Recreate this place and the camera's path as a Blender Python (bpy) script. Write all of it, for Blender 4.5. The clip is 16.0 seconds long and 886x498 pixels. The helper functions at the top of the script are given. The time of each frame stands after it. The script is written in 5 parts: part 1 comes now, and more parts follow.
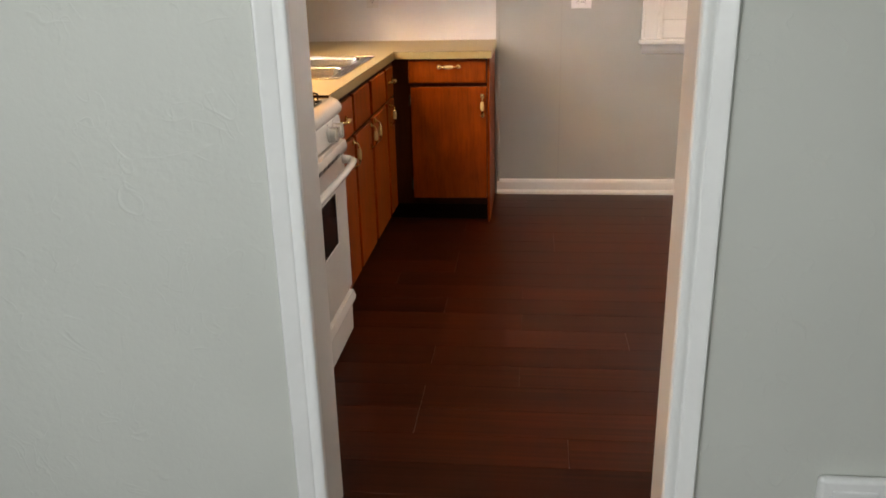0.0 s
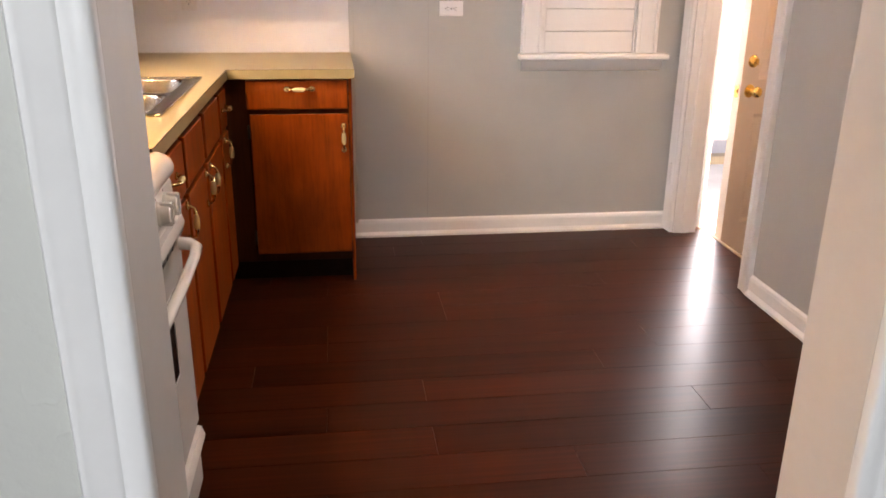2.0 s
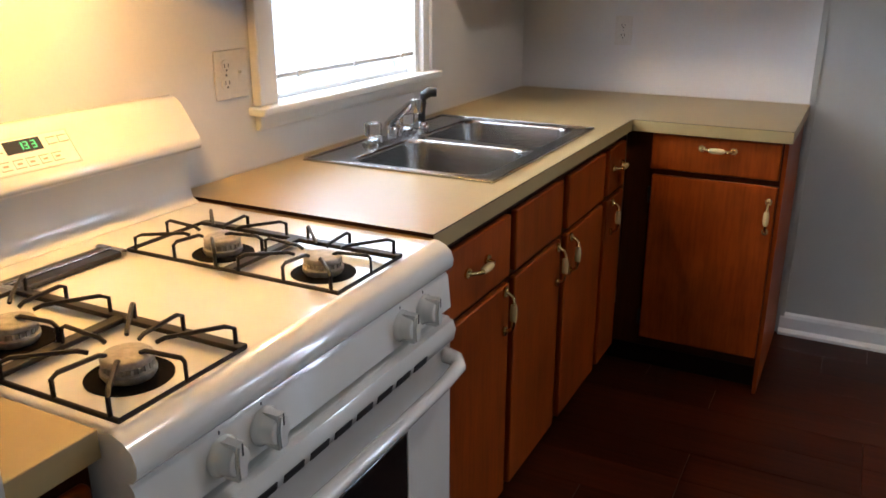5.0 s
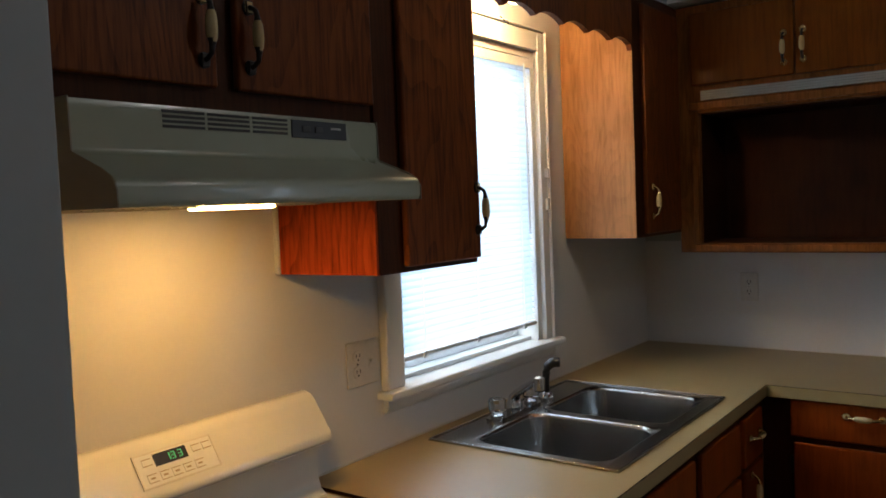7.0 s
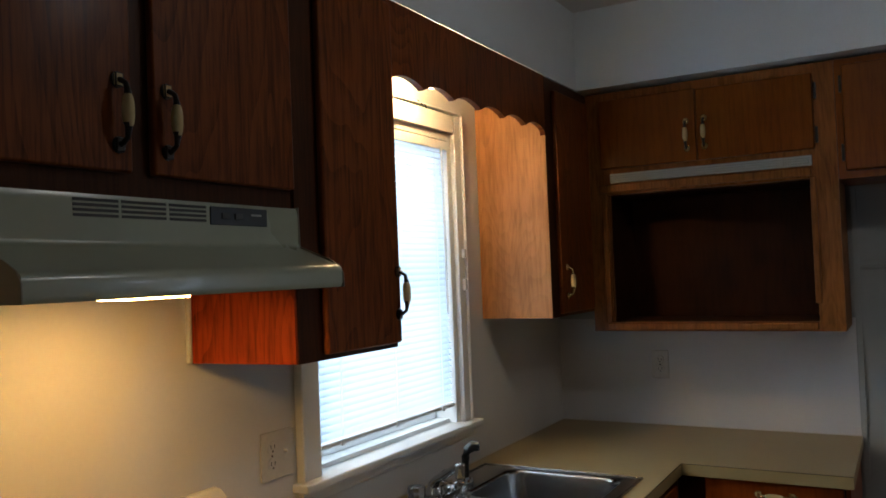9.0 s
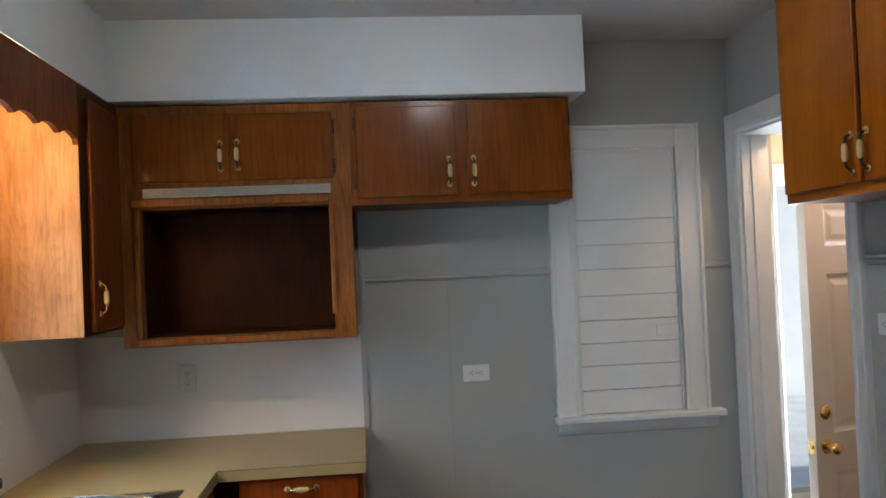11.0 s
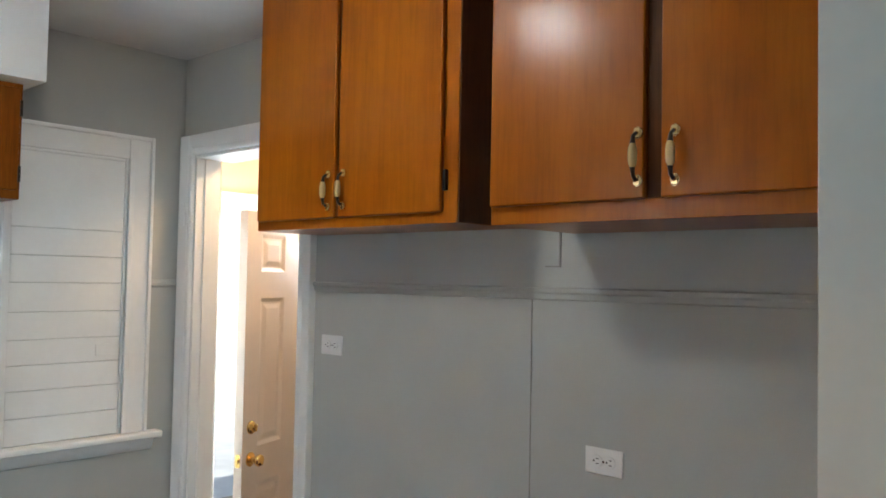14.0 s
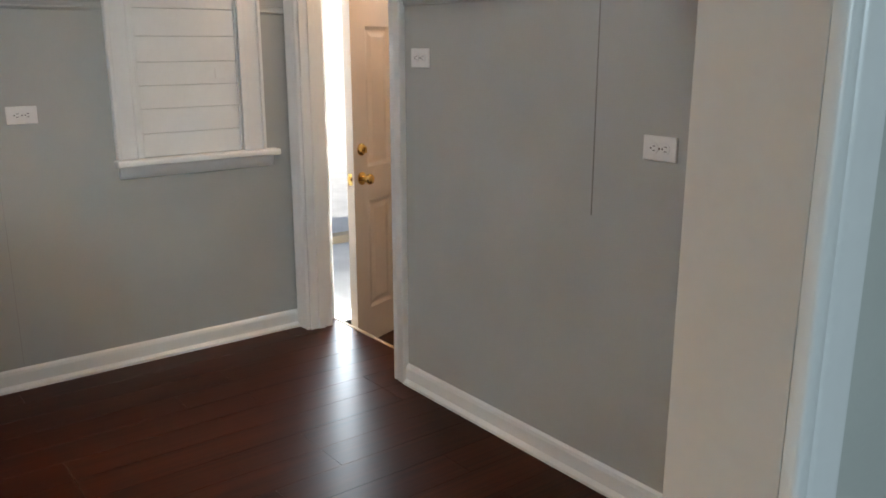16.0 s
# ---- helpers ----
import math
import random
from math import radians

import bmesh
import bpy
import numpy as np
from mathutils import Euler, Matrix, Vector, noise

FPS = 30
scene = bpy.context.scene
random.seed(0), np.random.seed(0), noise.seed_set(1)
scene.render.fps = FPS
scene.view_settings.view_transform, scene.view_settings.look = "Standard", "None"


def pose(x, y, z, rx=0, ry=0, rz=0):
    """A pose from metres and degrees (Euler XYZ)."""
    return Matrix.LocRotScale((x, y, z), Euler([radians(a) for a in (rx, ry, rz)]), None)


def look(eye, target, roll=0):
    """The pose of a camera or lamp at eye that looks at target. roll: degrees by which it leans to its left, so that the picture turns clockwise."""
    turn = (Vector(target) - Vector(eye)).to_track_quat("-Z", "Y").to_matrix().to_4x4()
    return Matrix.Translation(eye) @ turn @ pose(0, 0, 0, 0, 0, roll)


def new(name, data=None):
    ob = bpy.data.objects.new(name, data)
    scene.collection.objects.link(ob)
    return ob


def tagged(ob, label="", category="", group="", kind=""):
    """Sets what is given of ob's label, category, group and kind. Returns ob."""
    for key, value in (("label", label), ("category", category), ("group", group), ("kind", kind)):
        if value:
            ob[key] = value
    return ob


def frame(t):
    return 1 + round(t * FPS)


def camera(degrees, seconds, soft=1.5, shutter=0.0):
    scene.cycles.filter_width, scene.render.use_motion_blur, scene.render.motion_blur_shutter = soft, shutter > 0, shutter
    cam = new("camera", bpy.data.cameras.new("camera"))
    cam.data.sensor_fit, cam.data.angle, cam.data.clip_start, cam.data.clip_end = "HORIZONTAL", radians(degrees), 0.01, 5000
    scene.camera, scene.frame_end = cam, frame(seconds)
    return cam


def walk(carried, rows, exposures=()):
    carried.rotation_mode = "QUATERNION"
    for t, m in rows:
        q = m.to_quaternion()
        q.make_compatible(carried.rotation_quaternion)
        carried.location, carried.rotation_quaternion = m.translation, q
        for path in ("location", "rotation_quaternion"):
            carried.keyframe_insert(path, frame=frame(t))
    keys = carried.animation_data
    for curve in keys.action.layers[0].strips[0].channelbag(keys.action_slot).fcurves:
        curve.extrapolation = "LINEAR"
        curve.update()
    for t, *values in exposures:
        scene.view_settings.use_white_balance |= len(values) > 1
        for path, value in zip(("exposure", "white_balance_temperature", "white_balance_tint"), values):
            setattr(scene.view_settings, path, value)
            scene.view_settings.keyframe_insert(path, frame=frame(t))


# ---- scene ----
import collections

cam = camera(57.22, 16.0, soft=1.7)
PATH = [
    (0.0, (0.310, -0.152, 1.369), (0.2033, 0.7846, 1.0346), -1.37),
    (0.5, (0.192, 0.118, 1.425), (0.1687, 1.0551, 1.0775), -1.18),
    (1.0, (0.107, 0.310, 1.410), (0.1392, 1.2506, 1.0730), -1.58),
    (1.5, (-0.004, 0.560, 1.344), (0.1246, 1.4951, 1.0156), 0.44),
    (2.0, (0.018, 0.753, 1.350), (0.1436, 1.6865, 1.0142), 0.61),
    (2.5, (0.139, 0.955, 1.430), (0.1232, 1.8906, 1.0780), 0.22),
    (3.0, (0.133, 1.156, 1.407), (0.0096, 2.0832, 1.0538), 1.32),
    (3.2, (0.113, 1.252, 1.376), (-0.0469, 2.1704, 1.0139), 1.82),
    (5.3, (0.282, 1.401, 1.404), (-0.1848, 2.2315, 1.1011), -0.40),
    (5.5, (0.281, 1.402, 1.426), (-0.2069, 2.2291, 1.1464), -0.56),
    (6.0, (0.293, 1.390, 1.476), (-0.2528, 2.2054, 1.2851), -2.10),
    (6.5, (0.305, 1.398, 1.525), (-0.2716, 2.2086, 1.4200), -2.78),
    (7.0, (0.297, 1.402, 1.555), (-0.2925, 2.2086, 1.4995), -2.30),
    (7.5, (0.293, 1.409, 1.573), (-0.3098, 2.2062, 1.5583), -2.05),
    (8.0, (0.295, 1.415, 1.581), (-0.3140, 2.2083, 1.5969), -2.66),
    (8.2, (0.300, 1.410, 1.582), (-0.3065, 2.2043, 1.6083), -2.84),
    (10.3, (0.148, 1.407, 1.586), (0.0659, 2.4032, 1.6072), -1.23),
    (10.5, (0.138, 1.369, 1.586), (0.1169, 2.3683, 1.6090), -1.85),
    (11.0, (0.122, 1.262, 1.595), (0.2189, 2.2571, 1.6159), -2.46),
    (11.5, (0.037, 1.262, 1.608), (0.2556, 2.2367, 1.6441), -1.93),
    (12.0, (-0.082, 1.351, 1.577), (0.3449, 2.2542, 1.6222), -1.40),
    (12.5, (-0.122, 1.373, 1.579), (0.4532, 2.1900, 1.6297), -0.56),
    (13.0, (-0.126, 1.345, 1.587), (0.5353, 2.0928, 1.6463), 0.33),
    (13.5, (-0.139, 1.393, 1.590), (0.5843, 2.0811, 1.6538), 0.74),
    (14.0, (-0.135, 1.427, 1.593), (0.6042, 2.0995, 1.6300), 1.07),
    (14.5, (-0.116, 1.435, 1.533), (0.6050, 2.1258, 1.4747), 1.71),
    (15.0, (-0.109, 1.407, 1.490), (0.5784, 2.1219, 1.3599), 0.91),
    (15.5, (-0.124, 1.304, 1.444), (0.5295, 2.0367, 1.2529), 1.17),
    (15.8, (-0.094, 1.215, 1.397), (0.5179, 1.9728, 1.1709), 0.37),
    (16.0, (-0.090, 1.155, 1.397), (0.5043, 1.9216, 1.1534), -0.07),
]
WINDOW_W, HALL_W, DOOR_W = 105.0, 82.0, 165.0
CEIL_E, HOOD_E, SINK_E, VEST_E = 122.0, 380.0, 1000.0, 430.0
EXPOSURES = [(0.0, 0.30, 8350, 22), (0.6, 0.46, 8250, 24), (1.0, 0.54, 8100, 26), (2.0, 0.48, 8000, 28), (2.5, 0.40, 7800, 24), (3.2, 0.24, 7150, 19), (5.3, -0.62, 6000, 13), (6.0, -1.25, 6000, 11), (6.5, -1.7, 6000, 10), (7.0, -2.0, 6050, 9), (8.2, -2.15, 6100, 8), (10.3, -1.65, 5720, 6), (11.0, -0.85, 5900, 6), (12.0, -0.42, 6120, 5), (13.0, -0.25, 6200, 4), (14.5, -0.2, 6300, 5), (16.0, -0.38, 6650, 9)]
walk(cam, [(t, look(eye, target, lean)) for t, eye, target, lean in PATH], EXPOSURES)

# ---- world, sun, daylight, hall fill ----
world = bpy.data.worlds.new("daylight")
scene.world = world
world.use_nodes = True
wn = world.node_tree.nodes
sky = wn.new("ShaderNodeTexSky")
sky.sky_type = "NISHITA"
sky.sun_disc = False
sky.sun_elevation = radians(43)
sky.sun_rotation = radians(204)
wn["Background"].inputs[1].default_value = 0.15
world.node_tree.links.new(sky.outputs[0], wn["Background"].inputs[0])
sun = new("sun", bpy.data.lights.new("sun", "SUN"))
sun.data.energy, sun.data.angle, sun.data.color = 5.0, radians(0.6), (1.0, 0.95, 0.88)
sun.matrix_world = look((0, 0, 0), (0.20, 0.70, -0.69))


def area(name, eye, target, w, h, power, color):
    lamp = new(name, bpy.data.lights.new(name, "AREA"))
    lamp.data.shape, lamp.data.size, lamp.data.size_y = "RECTANGLE", w, h
    lamp.data.energy, lamp.data.color = power, color
    lamp.matrix_world = look(eye, target)
    return lamp


area("window_daylight", (-1.32, 3.45, 1.58), (0.0, 3.45, 1.45), 0.85, 1.15, WINDOW_W, (0.78, 0.90, 1.0))
# the hall lamp is added out of view to brighten the plaster and doorway
area("hall_daylight", (-0.9, -2.2, 1.90), (0.1, 1.5, 1.0), 1.5, 0.7, HALL_W, (0.64, 0.85, 1.0))
area("doorway_daylight", (2.32, 4.99, 1.0), (2.25, 4.0, 0.7), 0.7, 1.8, DOOR_W, (0.76, 0.88, 1.0))

# ---- materials ----
M = {}


def nodes_of(name, rough=0.5, metal=0.0, spec=0.5, coat=0.0):
    m = bpy.data.materials.new(name)
    m.use_nodes = True
    n, l = m.node_tree.nodes, m.node_tree.links
    b = n["Principled BSDF"]
    b.inputs["Roughness"].default_value = rough
    b.inputs["Metallic"].default_value = metal
    b.inputs["Specular IOR Level"].default_value = spec
    b.inputs["Coat Weight"].default_value = coat
    M[name] = m
    return m, n, l, b


def coords(n, l, scale, jitter=0.0):
    tc = n.new("ShaderNodeTexCoord")
    mp = n.new("ShaderNodeMapping")
    mp.inputs["Scale"].default_value = scale
    l.new(tc.outputs["Object"], mp.inputs["Vector"])
    if jitter:
        oi = n.new("ShaderNodeObjectInfo")
        mu = n.new("ShaderNodeMath")
        mu.operation = "MULTIPLY"
        mu.inputs[1].default_value = jitter
        l.new(oi.outputs["Random"], mu.inputs[0])
        l.new(mu.outputs[0], mp.inputs["Location"])
    return mp.outputs["Vector"]


def noise_of(n, l, vec, scale, detail=4.0, rough=0.55, dist=0.0):
    t = n.new("ShaderNodeTexNoise")
    t.inputs["Scale"].default_value = scale
    t.inputs["Detail"].default_value = detail
    t.inputs["Roughness"].default_value = rough
    t.inputs["Distortion"].default_value = dist
    l.new(vec, t.inputs["Vector"])
    return t.outputs["Fac"]


def ramp_of(n, l, fac, stops):
    r = n.new("ShaderNodeValToRGB")
    while len(r.color_ramp.elements) < len(stops):
        r.color_ramp.elements.new(0.5)
    for e, (p, c) in zip(r.color_ramp.elements, stops):
        e.position, e.color = p, (*c, 1) if len(c) == 3 else c
    l.new(fac, r.inputs["Fac"])
    return r.outputs["Color"]


def mix_of(n, l, fac, a, b, mode="MIX"):
    m = n.new("ShaderNodeMix")
    m.data_type, m.blend_type = "RGBA", mode
    for sock, v in ((m.inputs["Factor"], fac), (m.inputs["A"], a), (m.inputs["B"], b)):
        if isinstance(v, (int, float)):
            sock.default_value = v
        elif isinstance(v, tuple):
            sock.default_value = (*v, 1)
        else:
            l.new(v, sock)
    return m.outputs["Result"]


def bump_of(n, l, b, fac, strength, dist=0.002):
    bp = n.new("ShaderNodeBump")
    bp.inputs["Strength"].default_value = strength
    bp.inputs["Distance"].default_value = dist
    l.new(fac, bp.inputs["Height"])
    l.new(bp.outputs["Normal"], b.inputs["Normal"])


def paint(name, color, rough=0.5, grain=60.0, bump=0.15, stain=0.06, coat=0.0, dist=0.002):
    """Plain painted or enamelled surface with slight cloudiness, fine grain and relief."""
    m, n, l, b = nodes_of(name, rough, 0.0, 0.5, coat)
    v = coords(n, l, (1, 1, 1))
    big = noise_of(n, l, v, 2.3, 5.0)
    fine = noise_of(n, l, v, grain, 3.0)
    dark = tuple(c * (1 - stain * 2) for c in color)
    col = ramp_of(n, l, big, [(0.3, dark), (0.62, color)])
    col = mix_of(n, l, 0.08, col, ramp_of(n, l, fine, [(0.3, tuple(c * 0.8 for c in color)), (0.7, tuple(min(1, c * 1.1) for c in color))]))
    l.new(col, b.inputs["Base Color"])
    rr = n.new("ShaderNodeMapRange")
    rr.inputs["To Min"].default_value, rr.inputs["To Max"].default_value = rough * 0.85, min(1, rough * 1.2)
    l.new(big, rr.inputs["Value"])
    l.new(rr.outputs[0], b.inputs["Roughness"])
    if bump:
        bump_of(n, l, b, fine, bump, dist)
    return m


def plaster(name, color):
    """Painted skip-trowel plaster: short curved ridges left by the trowel, fine sand between."""
    m, n, l, b = nodes_of(name, 0.55)
    v = coords(n, l, (1, 1, 1))
    cloud = noise_of(n, l, v, 2.0, 3.0, 0.5)
    l.new(ramp_of(n, l, cloud, [(0.3, tuple(c * 0.94 for c in color)), (0.7, color)]), b.inputs["Base Color"])
    height = noise_of(n, l, v, 45.0, 4.0)
    for scale, dist, amount in ((5.0, 1.6, 0.75), (9.0, 1.2, 0.55)):
        line = ramp_of(n, l, noise_of(n, l, v, scale, 1.5, 0.5, dist), [(0.47, (0, 0, 0)), (0.498, (1, 1, 1)), (0.506, (0.25, 0.25, 0.25)), (0.56, (0, 0, 0))])
        mask = ramp_of(n, l, noise_of(n, l, v, scale * 0.9 + 1.3, 2.0), [(0.53, (0, 0, 0)), (0.62, (1, 1, 1))])
        height = mix_of(n, l, amount, height, mix_of(n, l, 1.0, line, mask, "MULTIPLY"), "ADD")
    bump_of(n, l, b, height, 0.24, 0.007)
    return m


def wood(name, dark, light, scale=(22, 22, 1.6), rough=0.35, coat=0.25, jitter=9.0, figure=0.5, grain=0.36, oak=0.0):
    """Stained wood veneer, grain along the least scaled axis."""
    m, n, l, b = nodes_of(name, rough, 0.0, 0.10, coat)
    b.inputs["Coat Roughness"].default_value = 0.16
    v = coords(n, l, scale, jitter)
    ring = n.new("ShaderNodeTexWave")
    ring.wave_type, ring.bands_direction = "BANDS", "DIAGONAL"
    ring.inputs["Scale"].default_value = 0.35
    ring.inputs["Distortion"].default_value = 7.0
    ring.inputs["Detail"].default_value = 3.0
    ring.inputs["Detail Scale"].default_value = 0.7
    l.new(v, ring.inputs["Vector"])
    v2 = coords(n, l, tuple(s * 5 for s in scale), jitter)
    fine = noise_of(n, l, v2, 1.0, 5.0, 0.65)
    v3 = coords(n, l, (1, 1, 1), jitter)
    big = noise_of(n, l, v3, 3.5, 4.0)
    mid = tuple((a + c) / 2 for a, c in zip(dark, light))
    col = ramp_of(n, l, ring.outputs["Fac"], [(0.1, mid), (0.9, light)])
    col = mix_of(n, l, figure, mid, col)
    col = mix_of(n, l, grain, col, ramp_of(n, l, fine, [(0.38, tuple(c * 0.42 for c in dark)), (0.56, light)]))
    col = mix_of(n, l, 0.45, col, ramp_of(n, l, big, [(0.3, dark), (0.65, light)]))
    if oak:
        # growth rings cut at a slant: contour lines of a long, slow noise, broken by the pores
        slow = noise_of(n, l, coords(n, l, (3.2, 3.2, 0.75), jitter), 1.0, 2.5, 0.5, 0.3)
        mul = n.new("ShaderNodeMath")
        mul.operation, mul.inputs[1].default_value = "MULTIPLY", 34.0
        l.new(slow, mul.inputs[0])
        saw = n.new("ShaderNodeMath")
        saw.operation = "FRACT"
        l.new(mul.outputs[0], saw.inputs[0])
        line = ramp_of(n, l, saw.outputs[0], [(0.0, (1, 1, 1)), (0.12, (0.9, 0.9, 0.9)), (0.5, (0.15, 0.15, 0.15)), (0.96, (0, 0, 0))])
        broken = mix_of(n, l, 1.0, line, ramp_of(n, l, fine, [(0.35, (1, 1, 1)), (0.65, (0.35, 0.35, 0.35))]), "MULTIPLY")
        col = mix_of(n, l, mix_of(n, l, 1.0, broken, (oak, oak, oak), "MULTIPLY"), col, tuple(c * 0.30 for c in dark))
    l.new(col, b.inputs["Base Color"])
    rr = n.new("ShaderNodeMapRange")
    rr.inputs["To Min"].default_value, rr.inputs["To Max"].default_value = rough * 0.8, rough * 1.35
    l.new(big, rr.inputs["Value"])
    l.new(rr.outputs[0], b.inputs["Roughness"])
    bump_of(n, l, b, fine, 0.12, 0.001)
    if coat > 0.2:
        # the lacquer lies a little wavy over the veneer
        wavy = n.new("ShaderNodeBump")
        wavy.inputs["Strength"].default_value, wavy.inputs["Distance"].default_value = 0.35, 0.003
        l.new(noise_of(n, l, v3, 38.0, 3.0), wavy.inputs["Height"])
        l.new(wavy.outputs["Normal"], b.inputs["Coat Normal"])
        b.inputs["Coat Roughness"].default_value = 0.19
    return m


def planks():
    """Dark red-brown vinyl plank floor, grain along x, each plank a little different."""
    m, n, l, b = nodes_of("floor_vinyl", 0.24, 0.0, 0.10, 0.0)
    fine = noise_of(n, l, coords(n, l, (0.8, 38, 1), 11.0), 2.0, 4.0, 0.52)
    broad = noise_of(n, l, coords(n, l, (0.3, 6, 1), 7.0), 1.6, 3.0, 0.5)
    oi = n.new("ShaderNodeObjectInfo")
    col = ramp_of(n, l, fine, [(0.22, (0.0090, 0.0021, 0.0008)), (0.82, (0.074, 0.0158, 0.0048))])
    col = mix_of(n, l, 0.5, col, ramp_of(n, l, broad, [(0.30, (0.0070, 0.0017, 0.0007)), (0.74, (0.052, 0.0112, 0.0035))]))
    tone = ramp_of(n, l, oi.outputs["Random"], [(0.0, (0.82, 0.82, 0.82)), (1.0, (1.15, 1.1, 1.08))])
    l.new(mix_of(n, l, 1.0, col, tone, "MULTIPLY"), b.inputs["Base Color"])
    rr = n.new("ShaderNodeMapRange")
    rr.inputs["To Min"].default_value, rr.inputs["To Max"].default_value = 0.25, 0.34
    l.new(broad, rr.inputs["Value"])
    l.new(rr.outputs[0], b.inputs["Roughness"])
    bump_of(n, l, b, fine, 0.05, 0.0006)
    return m


def plain(name, color, rough=0.4, metal=0.0, wear=0.15, grain=90.0, spec=0.5):
    m, n, l, b = nodes_of(name, rough, metal, spec)
    v = coords(n, l, (1, 1, 1))
    f = noise_of(n, l, v, grain, 4.0)
    l.new(ramp_of(n, l, f, [(0.3, tuple(c * (1 - wear) for c in color)), (0.7, color)]), b.inputs["Base Color"])
    rr = n.new("ShaderNodeMapRange")
    rr.inputs["To Min"].default_value, rr.inputs["To Max"].default_value = rough * 0.8, min(1.0, rough * 1.3)
    l.new(noise_of(n, l, v, grain * 0.2, 3.0), rr.inputs["Value"])
    l.new(rr.outputs[0], b.inputs["Roughness"])
    return m


def brushed(name, color, rough, scale):
    m, n, l, b = nodes_of(name, rough, 1.0)
    v = coords(n, l, scale)
    f = noise_of(n, l, v, 3.0, 5.0)
    l.new(ramp_of(n, l, f, [(0.3, tuple(c * 0.8 for c in color)), (0.7, color)]), b.inputs["Base Color"])
    bump_of(n, l, b, f, 0.08, 0.0006)
    return m


def glow(name, color, strength):
    m, n, l, b = nodes_of(name, 0.4)
    b.inputs["Base Color"].default_value = (*color, 1)
    b.inputs["Emission Color"].default_value = (*color, 1)
    b.inputs["Emission Strength"].default_value = strength
    return m


def glass(name, color=(1, 1, 1), rough=0.0):
    m, n, l, b = nodes_of(name, rough)
    b.inputs["Base Color"].default_value = (*color, 1)
    b.inputs["Transmission Weight"].default_value = 1.0
    b.inputs["IOR"].default_value = 1.45
    return m


def blind_mat():
    m, n, l, b = nodes_of("blind_vinyl", 0.45)
    b.inputs["Base Color"].default_value = (0.85, 0.87, 0.88, 1)
    tr = n.new("ShaderNodeBsdfTranslucent")
    tr.inputs["Color"].default_value = (0.66, 0.76, 0.86, 1)
    mx = n.new("ShaderNodeMixShader")
    mx.inputs["Fac"].default_value = 0.6
    l.new(b.outputs[0], mx.inputs[1])
    l.new(tr.outputs[0], mx.inputs[2])
    l.new(mx.outputs[0], n["Material Output"].inputs["Surface"])
    return m


GREY = paint("grey_wall_paint", (0.415, 0.420, 0.400), 0.55, 180.0, 0.10, 0.05)
WHITE_WALL = paint("white_wall_paint", (0.70, 0.69, 0.68), 0.5, 120.0, 0.15, 0.05)
SOFFIT = paint("soffit_paint", (0.80, 0.845, 0.86), 0.6, 150.0, 0.12, 0.03)
CEIL = paint("ceiling_paint", (0.70, 0.69, 0.67), 0.7, 90.0, 0.35, 0.06)
HALLWALL = plaster("hall_plaster", (0.545, 0.555, 0.515))
TRIM = paint("white_trim_gloss", (0.80, 0.80, 0.785), 0.32, 40.0, 0.10, 0.05)
JAMB = paint("jamb_paint", (0.63, 0.61, 0.58), 0.42, 45.0, 0.12, 0.06)
VEST = paint("vestibule_paint", (0.70, 0.61, 0.48), 0.6, 90.0, 0.1, 0.05)
DOORPAINT = paint("door_paint", (0.66, 0.56, 0.48), 0.42, 30.0, 0.05, 0.05)
WOOD_BASE = wood("base_cabinet_wood", (0.105, 0.017, 0.0022), (0.31, 0.060, 0.0060), (20, 20, 1.4), 0.36, 0.03, 9.0, 0.55, 0.30, 0.07)
WOOD_UP = wood("upper_cabinet_wood", (0.160, 0.036, 0.0016), (0.375, 0.108, 0.0040), (16, 16, 1.1), 0.30, 0.21, 9.0, 0.5, 0.22)
WOOD_FAR = wood("corner_cabinet_wood", (0.095, 0.022, 0.002), (0.22, 0.062, 0.006), (16, 16, 1.2), 0.30, 0.14, 9.0, 0.6, 0.4)
WOOD_DARK = wood("upper_dark_wood", (0.070, 0.015, 0.003), (0.24, 0.064, 0.013), (30, 30, 1.5), 0.40, 0.02, 9.0, 0.7, 0.6, 0.55)
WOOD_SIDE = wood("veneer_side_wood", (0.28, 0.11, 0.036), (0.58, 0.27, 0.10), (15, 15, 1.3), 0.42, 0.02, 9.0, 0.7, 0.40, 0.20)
WOOD_RED = wood("veneer_red_wood", (0.17, 0.018, 0.002), (0.44, 0.066, 0.008), (20, 20, 1.4), 0.4, 0.02, 9.0, 0.8, 0.6, 0.6)
WOOD_FRAME = wood("face_frame_wood", (0.11, 0.030, 0.006), (0.31, 0.115, 0.027), (26, 26, 2.0), 0.42, 0.02, 9.0, 0.6, 0.5, 0.3)
# plywood colour darkened to hold the shade inside the open niche
WOOD_NICHE_SHADE = wood("niche_shade_wood", (0.014, 0.004, 0.0015), (0.050, 0.014, 0.004), (12, 12, 1.5), 0.55, 0.0)
# dark upper wood made darker still, for the deep shadow round the doors
WOOD_DARK_SHADE = wood("upper_dark_shade_wood", (0.020, 0.006, 0.002), (0.075, 0.022, 0.006), (30, 30, 1.5), 0.45, 0.02, 9.0, 0.6, 0.5)
# base wood darkened to stand for shade in the gaps between fronts
WOOD_BASE_SHADE = wood("base_frame_shade_wood", (0.016, 0.004, 0.001), (0.060, 0.014, 0.003), (20, 20, 1.4), 0.45, 0.02)
